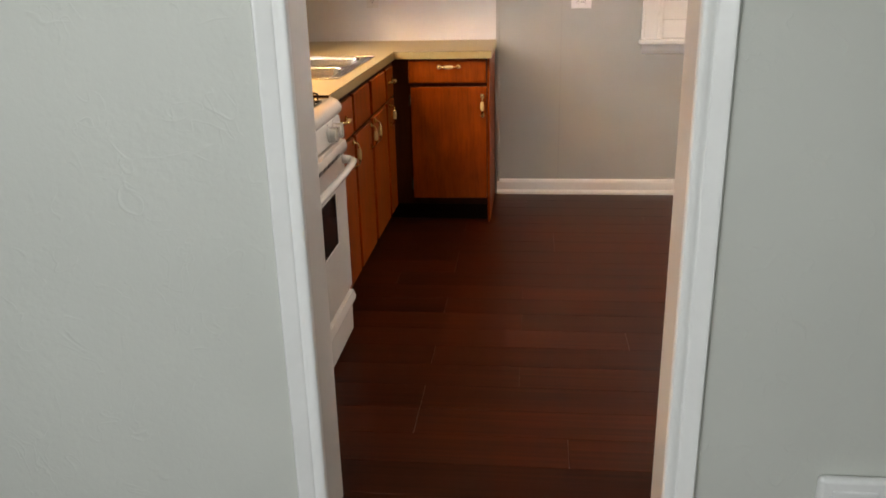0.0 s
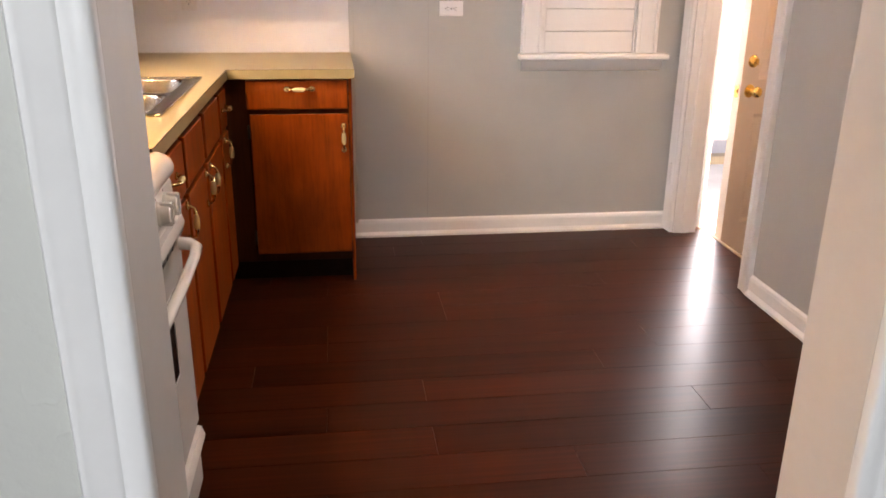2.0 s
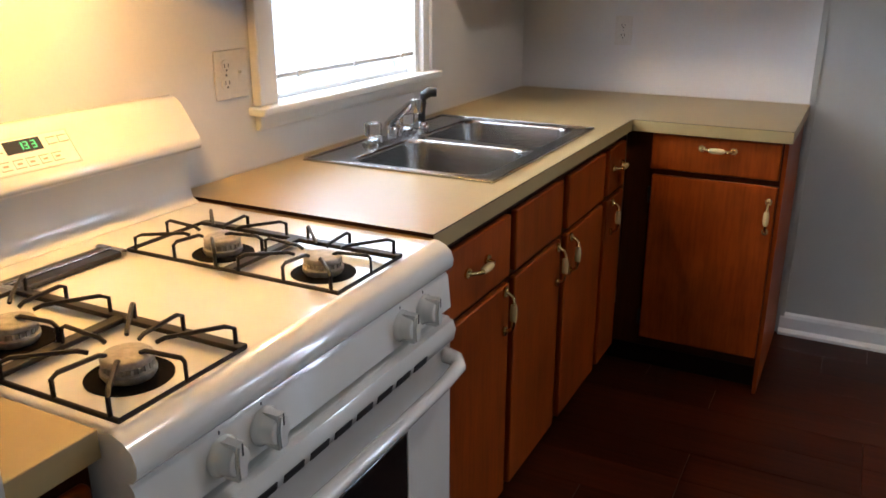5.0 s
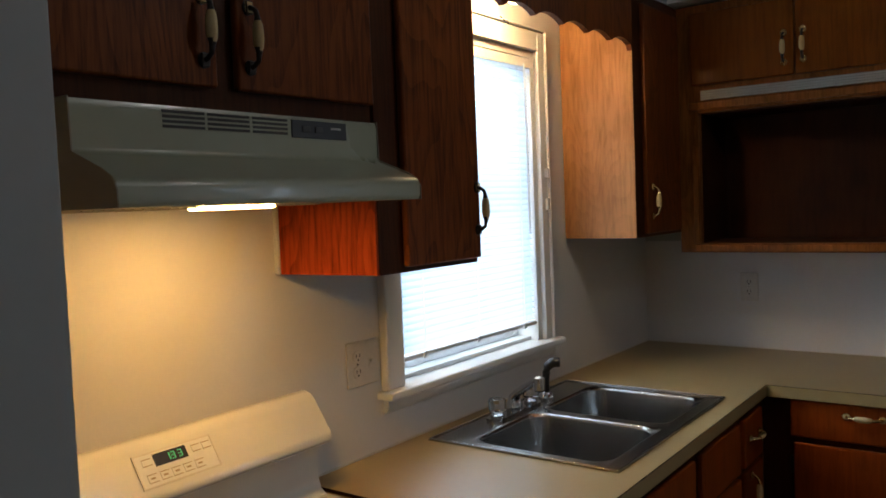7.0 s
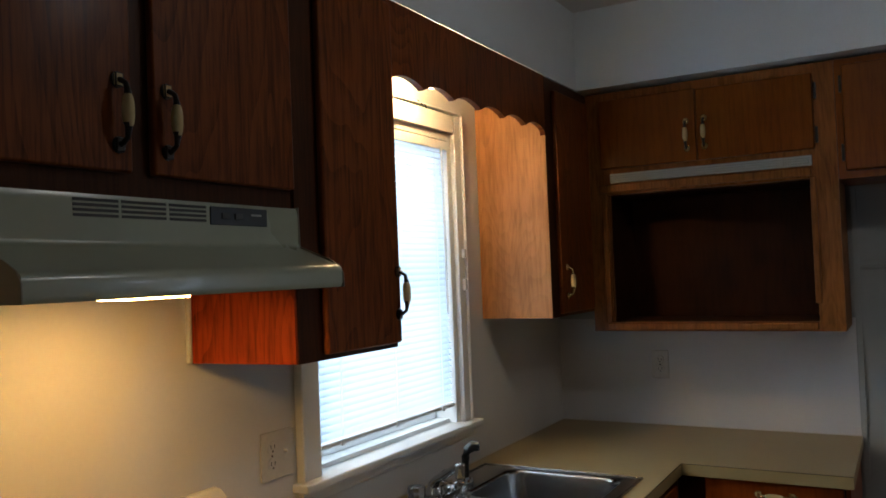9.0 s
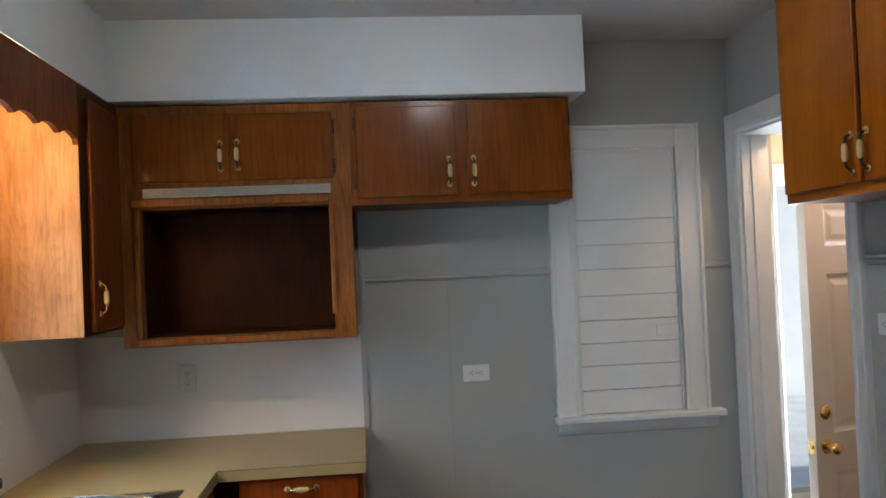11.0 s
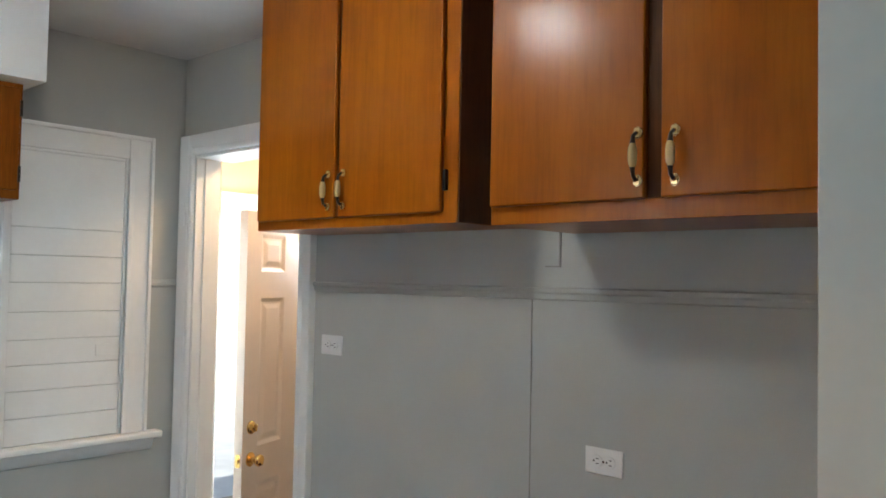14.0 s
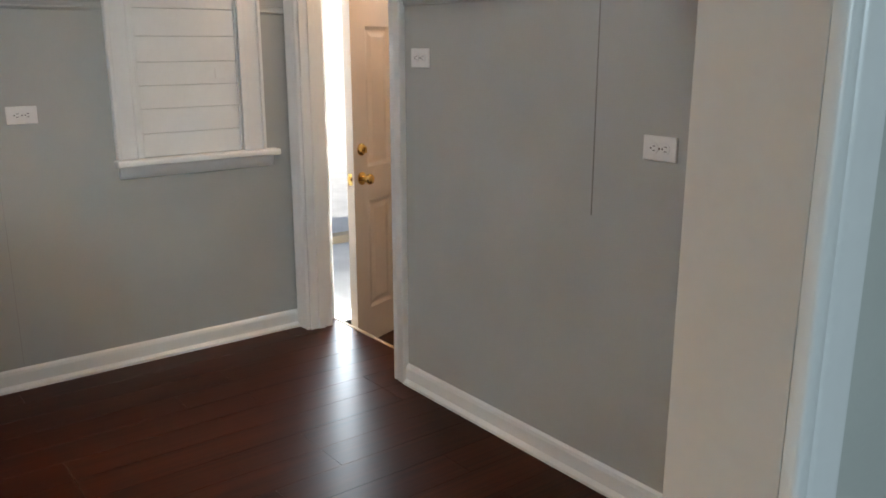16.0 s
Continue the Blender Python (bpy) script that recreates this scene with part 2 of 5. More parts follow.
# shaded copy of the upper wood, for gaps between cupboards and doors
WOOD_UP_SHADE = wood("upper_shade_wood", (0.030, 0.010, 0.003), (0.095, 0.034, 0.009), (20, 20, 1.4), 0.45, 0.02)
# near-black for joints and subfloor, and for shade painted into the toe kicks
SHADOW_GAP = plain("dark_joint_and_shade", (0.018, 0.007, 0.004), 0.7, 0.0, 0.2, 90.0, 0.08)
LAMINATE = paint("counter_laminate", (0.37, 0.275, 0.125), 0.38, 70.0, 0.04, 0.09)
LAM_EDGE = paint("counter_edge", (0.36, 0.27, 0.12), 0.35, 60.0, 0.05, 0.10)
ENAMEL = paint("white_enamel", (0.78, 0.77, 0.73), 0.16, 25.0, 0.0, 0.03, 0.5)
ALMOND = paint("almond_enamel", (0.39, 0.405, 0.295), 0.28, 25.0, 0.03, 0.08, 0.2)
ALMOND_OLD = paint("grimy_enamel", (0.30, 0.25, 0.17), 0.4, 25.0, 0.05, 0.15)
BLACK = plain("black_plastic", (0.012, 0.012, 0.013), 0.35)
IRON = plain("black_enamelled_wire", (0.010, 0.008, 0.007), 0.42, 0.0, 0.2, 90.0, 0.22)
# matt black that paints the dark of the open burner holes
WELL = plain("burner_well_shade", (0.006, 0.005, 0.004), 0.8, 0.0, 0.3, 90.0, 0.04)
KEYINK = plain("tan_key_print", (0.42, 0.33, 0.22), 0.5)
BURNER = plain("grey_cast_burner", (0.40, 0.365, 0.32), 0.6, 0.3, 0.4)
CHROME = plain("chrome", (0.62, 0.63, 0.64), 0.10, 1.0, 0.1)
STEEL = brushed("sink_steel", (0.40, 0.40, 0.395), 0.24, (4, 60, 60))
BRASS = plain("polished_brass", (0.80, 0.52, 0.17), 0.2, 1.0, 0.2)
PEWTER = plain("antique_brass", (0.83, 0.60, 0.26), 0.22, 1.0, 0.3)
BLACKMETAL = plain("blackened_metal", (0.03, 0.025, 0.02), 0.35, 0.6)
PORCELAIN = plain("cream_porcelain", (0.58, 0.43, 0.20), 0.15, 0.0, 0.06)
PLATE = plain("white_cover_plate", (0.76, 0.76, 0.75), 0.3, 0.0, 0.05)
PLATE_OLD = plain("ivory_cover_plate", (0.66, 0.63, 0.58), 0.35, 0.0, 0.1)
SEAM = plain("seam_shadow", (0.28, 0.265, 0.25), 0.7)
VENTSTRIP = plain("aged_white_metal", (0.42, 0.40, 0.36), 0.5, 0.0, 0.3)
SLOT = plain("slot_dark", (0.05, 0.045, 0.04), 0.6)
OVENGLASS = plain("oven_window_glass", (0.012, 0.012, 0.012), 0.08)
GREENLED = glow("green_display", (0.10, 0.8, 0.4), 0.05)
GLASS = glass("clear_glass")
ACRYLIC = glass("clear_acrylic", (0.95, 0.96, 0.96), 0.08)
BLIND = blind_mat()
CONCRETE = paint("porch_concrete", (0.70, 0.70, 0.69), 0.85, 40.0, 0.3, 0.1)
GRASS = paint("lawn", (0.07, 0.11, 0.035), 0.9, 30.0, 0.6, 0.2)
SIDING = paint("white_siding", (0.86, 0.86, 0.85), 0.6, 30.0, 0.1, 0.03)
FENCE = paint("beige_board", (0.50, 0.40, 0.27), 0.7, 30.0, 0.2, 0.1)
FLOOR = planks()
LAMP_CEIL = glow("frosted_lamp_glass", (1.0, 0.945, 0.87), CEIL_E)
LAMP_HOOD = glow("hood_lamp_lens", (1.0, 0.52, 0.13), HOOD_E)
LAMP_SINK = glow("sink_lamp_bulb", (1.0, 0.66, 0.28), SINK_E)
LAMP_VEST = glow("vestibule_lamp_bulb", (1.0, 0.64, 0.36), VEST_E)

# ---- mesh helpers ----


def box(bm, x0, x1, y0, y1, z0, z1, bev=0.0, seg=2):
    vs = [bm.verts.new((x, y, z)) for x in (x0, x1) for y in (y0, y1) for z in (z0, z1)]
    fs = [bm.faces.new([vs[i] for i in f]) for f in ((0, 1, 3, 2), (4, 6, 7, 5), (0, 4, 5, 1), (2, 3, 7, 6), (0, 2, 6, 4), (1, 5, 7, 3))]
    if bev:
        es = list({e for f in fs for e in f.edges})
        bmesh.ops.bevel(bm, geom=es, offset=bev, segments=seg, affect="EDGES", profile=0.5)
    return fs


def prism(bm, pts, axis, a, b):
    """Polygon pts, in the plane across the axis, carried from a to b along it."""
    def p3(u, v, w):
        return {"x": (w, u, v), "y": (u, w, v), "z": (u, v, w)}[axis]
    lo = [bm.verts.new(p3(u, v, a)) for u, v in pts]
    hi = [bm.verts.new(p3(u, v, b)) for u, v in pts]
    fs = [bm.faces.new(lo), bm.faces.new(hi[::-1])]
    for i in range(len(pts)):
        j = (i + 1) % len(pts)
        fs.append(bm.faces.new((lo[j], lo[i], hi[i], hi[j])))
    return fs


def lathe(bm, profile, at, axis="z", seg=24):
    """Turned body: profile of (radius, height) round an axis through at."""
    rings = []
    for r, h in profile:
        ring = []
        for i in range(seg):
            a = 2 * math.pi * i / seg
            c, s = r * math.cos(a), r * math.sin(a)
            v = {"z": (c, s, h), "x": (h, c, s), "y": (c, h, s)}[axis]
            ring.append(bm.verts.new(Vector(at) + Vector(v)))
        rings.append(ring)
    for p, q in zip(rings, rings[1:]):
        for i in range(seg):
            bm.faces.new((p[i], p[(i + 1) % seg], q[(i + 1) % seg], q[i]))
    bm.faces.new(rings[0][::-1])
    bm.faces.new(rings[-1])


def tube(bm, pts, r, seg=8, radii=None):
    """Round bar along a line of points."""
    pts = [Vector(p) for p in pts]
    rings = []
    up = Vector((0.13, 0.21, 0.97))
    for i, p in enumerate(pts):
        d = (pts[min(i + 1, len(pts) - 1)] - pts[max(i - 1, 0)]).normalized()
        a = d.cross(up)
        if a.length < 0.1:
            a = d.cross(Vector((1, 0, 0)))
        a.normalize()
        b = d.cross(a)
        rr = radii[i] if radii else r
        rings.append([bm.verts.new(p + a * rr * math.cos(2 * math.pi * k / seg) + b * rr * math.sin(2 * math.pi * k / seg)) for k in range(seg)])
    for p, q in zip(rings, rings[1:]):
        for k in range(seg):
            bm.faces.new((p[k], p[(k + 1) % seg], q[(k + 1) % seg], q[k]))
    bm.faces.new(rings[0][::-1])
    bm.faces.new(rings[-1])


def mesh_of(name, bm, mats):
    bmesh.ops.recalc_face_normals(bm, faces=bm.faces)
    me = bpy.data.meshes.new(name)
    bm.to_mesh(me)
    bm.free()
    for m in mats if isinstance(mats, (list, tuple)) else [mats]:
        me.materials.append(m)
    return me


def smooth(me, limit=50):
    """Smooth shading below the limit, weighted by area, so that flat faces stay flat between their rounded rims."""
    for p in me.polygons:
        p.use_smooth = True
    around = collections.defaultdict(list)
    for p in me.polygons:
        for v in p.vertices:
            around[v].append(p)
    least = math.cos(radians(limit))
    flat = {p.index: p.normal.copy() for p in me.polygons}
    normals = []
    for p in me.polygons:
        own = flat[p.index]
        for v in p.vertices:
            n = Vector((0, 0, 0))
            for q in around[v]:
                if flat[q.index].dot(own) > least:
                    n += flat[q.index] * q.area
            normals.append(n.normalized() if n.length > 1e-12 else own)
    me.normals_split_custom_set(normals)


def thing(name, label, category, at=(0, 0, 0), group="", kind=""):
    ob = new(name)
    ob.empty_display_size = 0.05
    ob.location = at
    return tagged(ob, label, category, group, kind)


def home(ob):
    """Where a thing or part stands in the world, without waiting for an update."""
    m = ob.matrix_basis.copy()
    while ob.parent:
        m = ob.parent.matrix_basis @ ob.matrix_parent_inverse @ m
        ob = ob.parent
    return m


def part(name, bm, mats, parent=None, label="", soft=True):
    me = mesh_of(name, bm, mats)
    if soft:
        smooth(me)
    ob = new(name, me)
    if parent:
        ob.parent = parent
        ob.matrix_parent_inverse = home(parent).inverted()
    if label:
        ob["label"] = label
    return ob


def setting(name, bm, mat, label, category=""):
    return tagged(part(name, bm, mat, None, "", False), label, category or name.split("_")[0], "", "structure")


def share(name, me, parent, m, label=""):
    ob = new(name, me)
    ob.parent = parent
    ob.matrix_parent_inverse = home(parent).inverted()
    ob.matrix_basis = m
    if label:
        ob["label"] = label
    return ob


def wall_with_hole(bm, axis, a0, a1, u0, u1, z0, z1, holes):
    """Slab from a0 to a1 across the axis, from u0 to u1 along the wall, with holes (u0, u1, z0, z1) in order."""
    def b(p, q, r, s):
        if q - p > 1e-4 and s - r > 1e-4:
            if axis == "x":
                box(bm, a0, a1, p, q, r, s)
            else:
                box(bm, p, q, a0, a1, r, s)
    at = u0
    for h0, h1, g0, g1 in holes:
        b(at, h0, z0, z1)
        b(h0, h1, z0, g0)
        b(h0, h1, g1, z1)
        at = h1
    b(at, u1, z0, z1)

# ---- the structure ----
XL, XR, YF, YN, YH, ZC = -1.06, 1.766, 4.74, 1.665, 1.53, 2.558

bm = bmesh.new()
box(bm, XL - 0.1, XR + 0.19, YN - 0.13, YF + 0.1, -0.12, -0.006)
floor = setting("floor", bm, SHADOW_GAP, "dark red-brown vinyl plank kitchen floor", "floor")
bm = bmesh.new()
box(bm, -2.4, 2.4, -2.3, YN - 0.132, -0.12, 0.0)
setting("floor_hall", bm, FLOOR, "dark vinyl floor of the adjoining room", "floor")
bm = bmesh.new()
box(bm, 1.958, 3.3, 2.9, 5.03, -0.30, -0.15)
setting("floor_vestibule", bm, FLOOR, "dark vinyl floor of the back entry, one step down", "floor")
bm = bmesh.new()
box(bm, XL - 0.15, XR + 0.18, YN, YF + 0.15, ZC, ZC + 0.1)
setting("ceiling", bm, CEIL, "off-white lightly textured kitchen ceiling", "ceiling")
bm = bmesh.new()
box(bm, -2.4, 2.4, -2.3, YH, ZC, ZC + 0.1)
setting("ceiling_hall", bm, CEIL, "off-white ceiling of the adjoining room", "ceiling")
bm = bmesh.new()
box(bm, 1.947, 3.3, 2.9, 4.88, 2.32, 2.42)
setting("ceiling_vestibule", bm, VEST, "cream ceiling of the back entry", "ceiling")

# wall with the sink window
bm = bmesh.new()
wall_with_hole(bm, "x", XL - 0.14, XL, YN - 0.13, YF + 0.14, -0.12, ZC, [(3.045, 3.812, 1.066, 2.05)])
setting("wall_west", bm, WHITE_WALL, "white painted wall behind range and sink", "wall")
bm = bmesh.new()
box(bm, XL, XR + 0.181, YF, YF + 0.14, -0.12, ZC)
setting("wall_north", bm, GREY, "warm grey painted panelled wall", "wall")
bm = bmesh.new()
box(bm, XL, 0.094, YF - 0.004, YF, 0.9, 1.36)
setting("backsplash_panel", bm, WHITE_WALL, "white painted wall panel over the worktop", "wall")
bm = bmesh.new()
wall_with_hole(bm, "x", XR, XR + 0.12, YN, YF, -0.12, ZC, [(3.875, 4.645, -0.12, 2.118)])
wall_with_hole(bm, "x", XR + 0.12, XR + 0.181, YN, YF, -0.12, ZC, [(3.875, 4.715, -0.12, 2.118)])
setting("wall_east", bm, GREY, "grey painted panelled wall with a cased opening", "wall")
bm = bmesh.new()
wall_with_hole(bm, "y", YH + 0.012, YN, XL - 0.14, XR + 0.181, -0.12, ZC, [(-0.195, 0.639, -0.12, 2.06)])
setting("wall_south", bm, GREY, "grey painted wall round the kitchen doorway", "wall")
bm = bmesh.new()
wall_with_hole(bm, "y", YH, YH + 0.012, -2.4, 2.4, -0.12, ZC, [(-0.195, 0.639, -0.12, 2.06)])
setting("wall_hall", bm, HALLWALL, "pale grey trowelled plaster wall beside the doorway", "wall")
bm = bmesh.new()
box(bm, -2.5, -2.4, -2.3, YH + 0.012, -0.12, ZC)
setting("wall_hall_west", bm, HALLWALL, "pale grey plaster wall of the adjoining room", "wall")
bm = bmesh.new()
box(bm, 2.4, 2.5, -2.3, YH + 0.012, -0.12, ZC)
setting("wall_hall_east", bm, HALLWALL, "pale grey plaster wall of the adjoining room", "wall")
# unseen wall; its high opening is made up to go with the hall lamp
bm = bmesh.new()
wall_with_hole(bm, "y", -2.4, -2.3, -2.5, 2.5, -0.12, ZC, [(-1.7, -0.1, 1.5, 2.3)])
setting("wall_hall_south", bm, HALLWALL, "unseen pale grey plaster wall with an opening added behind the hall lamp", "wall")

# back entry
bm = bmesh.new()
wall_with_hole(bm, "y", 4.88, 5.03, 1.947, 3.3, -0.3, 2.42, [(2.0, 2.77, -0.15, 1.93)])
setting("wall_vestibule_north", bm, VEST, "cream wall round the back door", "wall")
bm = bmesh.new()
box(bm, 3.2, 3.3, 2.9, 4.88, -0.3, 2.32)
setting("wall_vestibule_east", bm, VEST, "cream wall of the back entry", "wall")
bm = bmesh.new()
box(bm, 1.947, 3.2, 2.8, 2.9, -0.3, 2.32)
setting("wall_vestibule_south", bm, VEST, "cream wall of the back entry", "wall")
bm = bmesh.new()
box(bm, 1.9475, 1.95, 2.9, 3.872, -0.3, 2.32)
box(bm, 1.9475, 1.95, 4.718, 4.88, -0.3, 2.32)
box(bm, 1.9475, 1.95, 3.872, 4.718, 2.122, 2.32)
setting("wall_vestibule_west", bm, VEST, "cream wall of the back entry", "wall")

# soffit over the wall cupboards
bm = bmesh.new()
box(bm, XL, -0.80, YN, YF, 2.256, ZC)
box(bm, -0.80, 1.01, 4.36, YF, 2.256, ZC)
setting("soffit", bm, SOFFIT, "white boxed-in soffit above the cupboards", "soffit")

# baseboards and rails
def baseboard(name, pts, axis, a, b):
    bm = bmesh.new()
    prism(bm, pts, axis, a, b)
    return setting(name, bm, TRIM, "white painted moulded baseboard", "baseboard")


def base_profile(w, s):
    return [(w, 0), (w + s * 0.026, 0), (w + s * 0.026, 0.012), (w + s * 0.018, 0.022), (w + s * 0.014, 0.026), (w + s * 0.014, 0.072), (w + s * 0.010, 0.084), (w, 0.092)]


baseboard("baseboard_north", [(u, v) for u, v in base_profile(YF, -1)], "x", 0.10, 1.758)
baseboard("baseboard_east", base_profile(XR, -1), "y", YN, 3.788)
bm = bmesh.new()
prism(bm, [(YF, 1.535), (YF - 0.012, 1.538), (YF - 0.015, 1.545), (YF - 0.008, 1.552), (YF - 0.008, 1.566), (YF, 1.57)], "x", 0.12, 0.936)
prism(bm, [(YF, 1.535), (YF - 0.012, 1.538), (YF - 0.015, 1.545), (YF - 0.008, 1.552), (YF - 0.008, 1.566), (YF, 1.57)], "x", 1.62, 1.745)
prism(bm, [(XR, 1.540), (XR - 0.006, 1.543), (XR - 0.008, 1.556), (XR - 0.014, 1.562), (XR - 0.014, 1.572), (XR, 1.575)], "y", YN, 3.786)
setting("trim_rail", bm, GREY, "grey painted rail moulding across the wall", "trim")
bm = bmesh.new()
for x in (0.472,):
    box(bm, x - 0.0005, x + 0.0005, YF - 0.0008, YF, 0.105, 1.535)
box(bm, XR - 0.0025, XR, 2.805, 2.8075, 0.892, 1.54)
box(bm, XR - 0.0045, XR, 2.709, 2.7145, 1.636, 1.745)
box(bm, XR - 0.0045, XR, 2.709, 2.76, 1.632, 1.636)
setting("panel_seam", bm, SEAM, "open seams between the grey wall panels", "trim")
bm = bmesh.new()
box(bm, 0.096, 0.116, YF - 0.012, YF, 0.0, 1.84, 0.002)
setting("trim_edge_strip", bm, GREY, "grey edge strip where the wall panels meet", "trim")


def casing(name, axis, face, out, u0, u1, z1, w, mat, foot=0.0):
    """Moulded door casing: two legs and a head on a wall face, out: the way it stands proud."""
    ob = thing(name, "white painted moulded door casing", "door casing", kind="structure")
    prof = [(0, 0), (0, 0.012), (0.006, 0.018), (0.02, 0.018), (0.024, 0.014), (0.03, 0.014), (0.034, 0.019), (w - 0.016, 0.022), (w - 0.012, 0.026), (w - 0.004, 0.026), (w, 0.02), (w, 0)]
    for side, at in ((-1, u0), (1, u1)):
        bm = bmesh.new()
        pts = [(at + side * d, face + out * t) for d, t in prof]
        if axis == "x":
            pts = [(q, p) for p, q in pts]
        prism(bm, pts, "z", foot, z1 + w)
        part("leg", bm, mat, ob)
    bm = bmesh.new()
    if axis == "y":
        prism(bm, [(face + out * t * 0.97, z1 + d) for d, t in prof], "x", u0 - 0.0005, u1 + 0.0005)
    else:
        prism(bm, [(face + out * t * 0.97, z1 + d) for d, t in prof], "y", u0 - 0.0005, u1 + 0.0005)
    part("head", bm, mat, ob)
    return ob


casing("door_casing_hall", "y", YH, -1, -0.187, 0.631, 2.055, 0.072, TRIM)


def lining(name, label, mat, pieces):
    ob = thing(name, label, "door frame", kind="structure")
    for n, *d in pieces:
        bm = bmesh.new()
        box(bm, *d, 0.0015)
        part(n, bm, mat, ob)
    return ob


lining("door_lining_kitchen", "cream painted lining of the kitchen doorway", JAMB, [
    ("jamb", -0.195, -0.187, YH + 0.001, YN + 0.004, 0, 2.055), ("jamb", 0.631, 0.639, YH + 0.001, YN + 0.004, 0, 2.055), ("head", -0.187, 0.631, YH + 0.001, YN + 0.004, 2.047, 2.055)])
casing("door_casing_entry", "x", XR, -1, 3.875, 4.645, 2.118, 0.088, TRIM)
lining("door_lining_entry", "white painted lining of the cased opening", TRIM, [
    ("jamb", XR + 0.001, XR + 0.122, 4.632, 4.645, 0.0, 2.118), ("stop", XR + 0.04, XR + 0.075, 4.622, 4.632, 0.0, 2.105),
    ("jamb", XR + 0.001, XR + 0.185, 3.875, 3.888, 0.0, 2.118), ("head", XR + 0.001, XR + 0.185, 3.888, 4.632, 2.105, 2.118)])
bm = bmesh.new()
for z in (1.88, 1.84, 0.36, 0.32, 0.285, 0.25):
    lathe(bm, [(0.006, 0), (0.006, -0.003), (0.002, -0.004)], (XR - 0.021, 4.70, z), "x", 8)
for z in (1.86, 0.31):
    box(bm, XR - 0.026, XR - 0.0215, 4.685, 4.715, z - 0.05, z + 0.05, 0.001)
setting("hinge_mark", bm, TRIM, "painted-over hinge leaves on the casing", "hinge")
bm = bmesh.new()
box(bm, 1.945, 1.962, 3.875, 4.714, -0.15, 0.004, 0.003)
setting("nosing", bm, FENCE, "pale wooden step nosing at the back entry", "step")

# back door frame and leaf
lining("door_frame_back", "white painted back door frame", TRIM, [
    ("jamb", 1.99, 2.040, 4.872, 5.036, -0.15, 1.93), ("jamb", 2.766, 2.78, 4.872, 5.036, -0.15, 1.93), ("head", 2.040, 2.766, 4.872, 5.036, 1.915, 1.93),
    ("casing_side", 1.956, 1.99, 4.862, 4.88, -0.15, 2.0), ("casing_side", 2.78, 2.85, 4.862, 4.88, -0.15, 2.0), ("casing_head", 1.99, 2.78, 4.862, 4.88, 1.93, 2.0)])


def six_panel_door():
    """Steel six-panel leaf, hinge at the origin, running to -x, moulded both sides."""
    W, H, T = 0.775, 2.04, 0.044
    ob = thing("door_back", "cream painted six-panel back door, standing ajar", "door", (2.752, 4.872, -0.145), kind="structure")
    bm = bmesh.new()
    cols = [(0.115, 0.312), (0.463, 0.66)]
    rows = [(0.188, 0.768), (0.940, 1.632), (1.757, 1.936)]
    xs = sorted({0.0, W, *[v for c in cols for v in c]})
    zs = sorted({0.0, H, *[v for r in rows for v in r]})
    for i in range(len(xs) - 1):
        for j in range(len(zs) - 1):
            if any(abs(xs[i] - c[0]) < 1e-6 for c in cols) and any(abs(zs[j] - r[0]) < 1e-6 for r in rows):
                x0, x1, z0, z1 = -xs[i + 1], -xs[i], zs[j], zs[j + 1]
                for s, y in ((1, 0.0), (-1, T)):
                    rings = []
                    for inset, depth in ((0, 0), (0.018, 0.009), (0.028, 0.009), (0.05, 0.002)):
                        yy = y + s * depth
                        rings.append([bm.verts.new(p) for p in ((x0 + inset, yy, z0 + inset), (x1 - inset, yy, z0 + inset), (x1 - inset, yy, z1 - inset), (x0 + inset, yy, z1 - inset))])
                    for p, q in zip(rings, rings[1:]):
                        for k in range(4):
                            bm.faces.new((p[k], p[(k + 1) % 4], q[(k + 1) % 4], q[k]))
                    bm.faces.new(rings[-1])
            else:
                x0, x1, z0, z1 = -xs[i + 1], -xs[i], zs[j], zs[j + 1]
                for y in (0.0, T):
                    bm.faces.new([bm.verts.new(p) for p in ((x0, y, z0), (x1, y, z0), (x1, y, z1), (x0, y, z1))])
    for p in ([(0, 0, 0), (0, T, 0), (0, T, H), (0, 0, H)], [(-W, 0, 0), (-W, T, 0), (-W, T, H), (-W, 0, H)], [(-W, 0, 0), (0, 0, 0), (0, T, 0), (-W, T, 0)], [(-W, 0, H), (0, 0, H), (0, T, H), (-W, T, H)]):
        bm.faces.new([bm.verts.new(q) for q in p])
    bmesh.ops.remove_doubles(bm, verts=bm.verts, dist=1e-5)
    leaf = new("leaf", mesh_of("leaf", bm, DOORPAINT))
    leaf.parent = ob
    for name, z, prof in (("door_knob", 0.888, [(0.033, 0), (0.033, -0.006), (0.013, -0.012), (0.011, -0.03), (0.024, -0.04), (0.029, -0.052), (0.024, -0.064), (0.009, -0.07)]),
                          ("deadbolt", 1.034, [(0.031, 0), (0.031, -0.008), (0.024, -0.016), (0.012, -0.018), (0.010, -0.024)])):
        bm = bmesh.new()
        lathe(bm, prof, (-W + 0.062, 0, z), "y", 20)
        if name == "deadbolt":
            box(bm, -W + 0.057, -W + 0.067, -0.036, -0.02, z - 0.016, z + 0.016, 0.003)
        k = new(name, mesh_of(name, bm, BRASS))
        smooth(k.data)
        k.parent = leaf
        k["label"] = "polished brass " + ("knob" if name == "door_knob" else "deadbolt turn")
    bm = bmesh.new()
    box(bm, -W - 0.012, -W + 0.001, 0.014, 0.030, 0.880, 0.896, 0.002)
    box(bm, -W - 0.002, -W + 0.001, 0.010, 0.034, 0.858, 0.918)
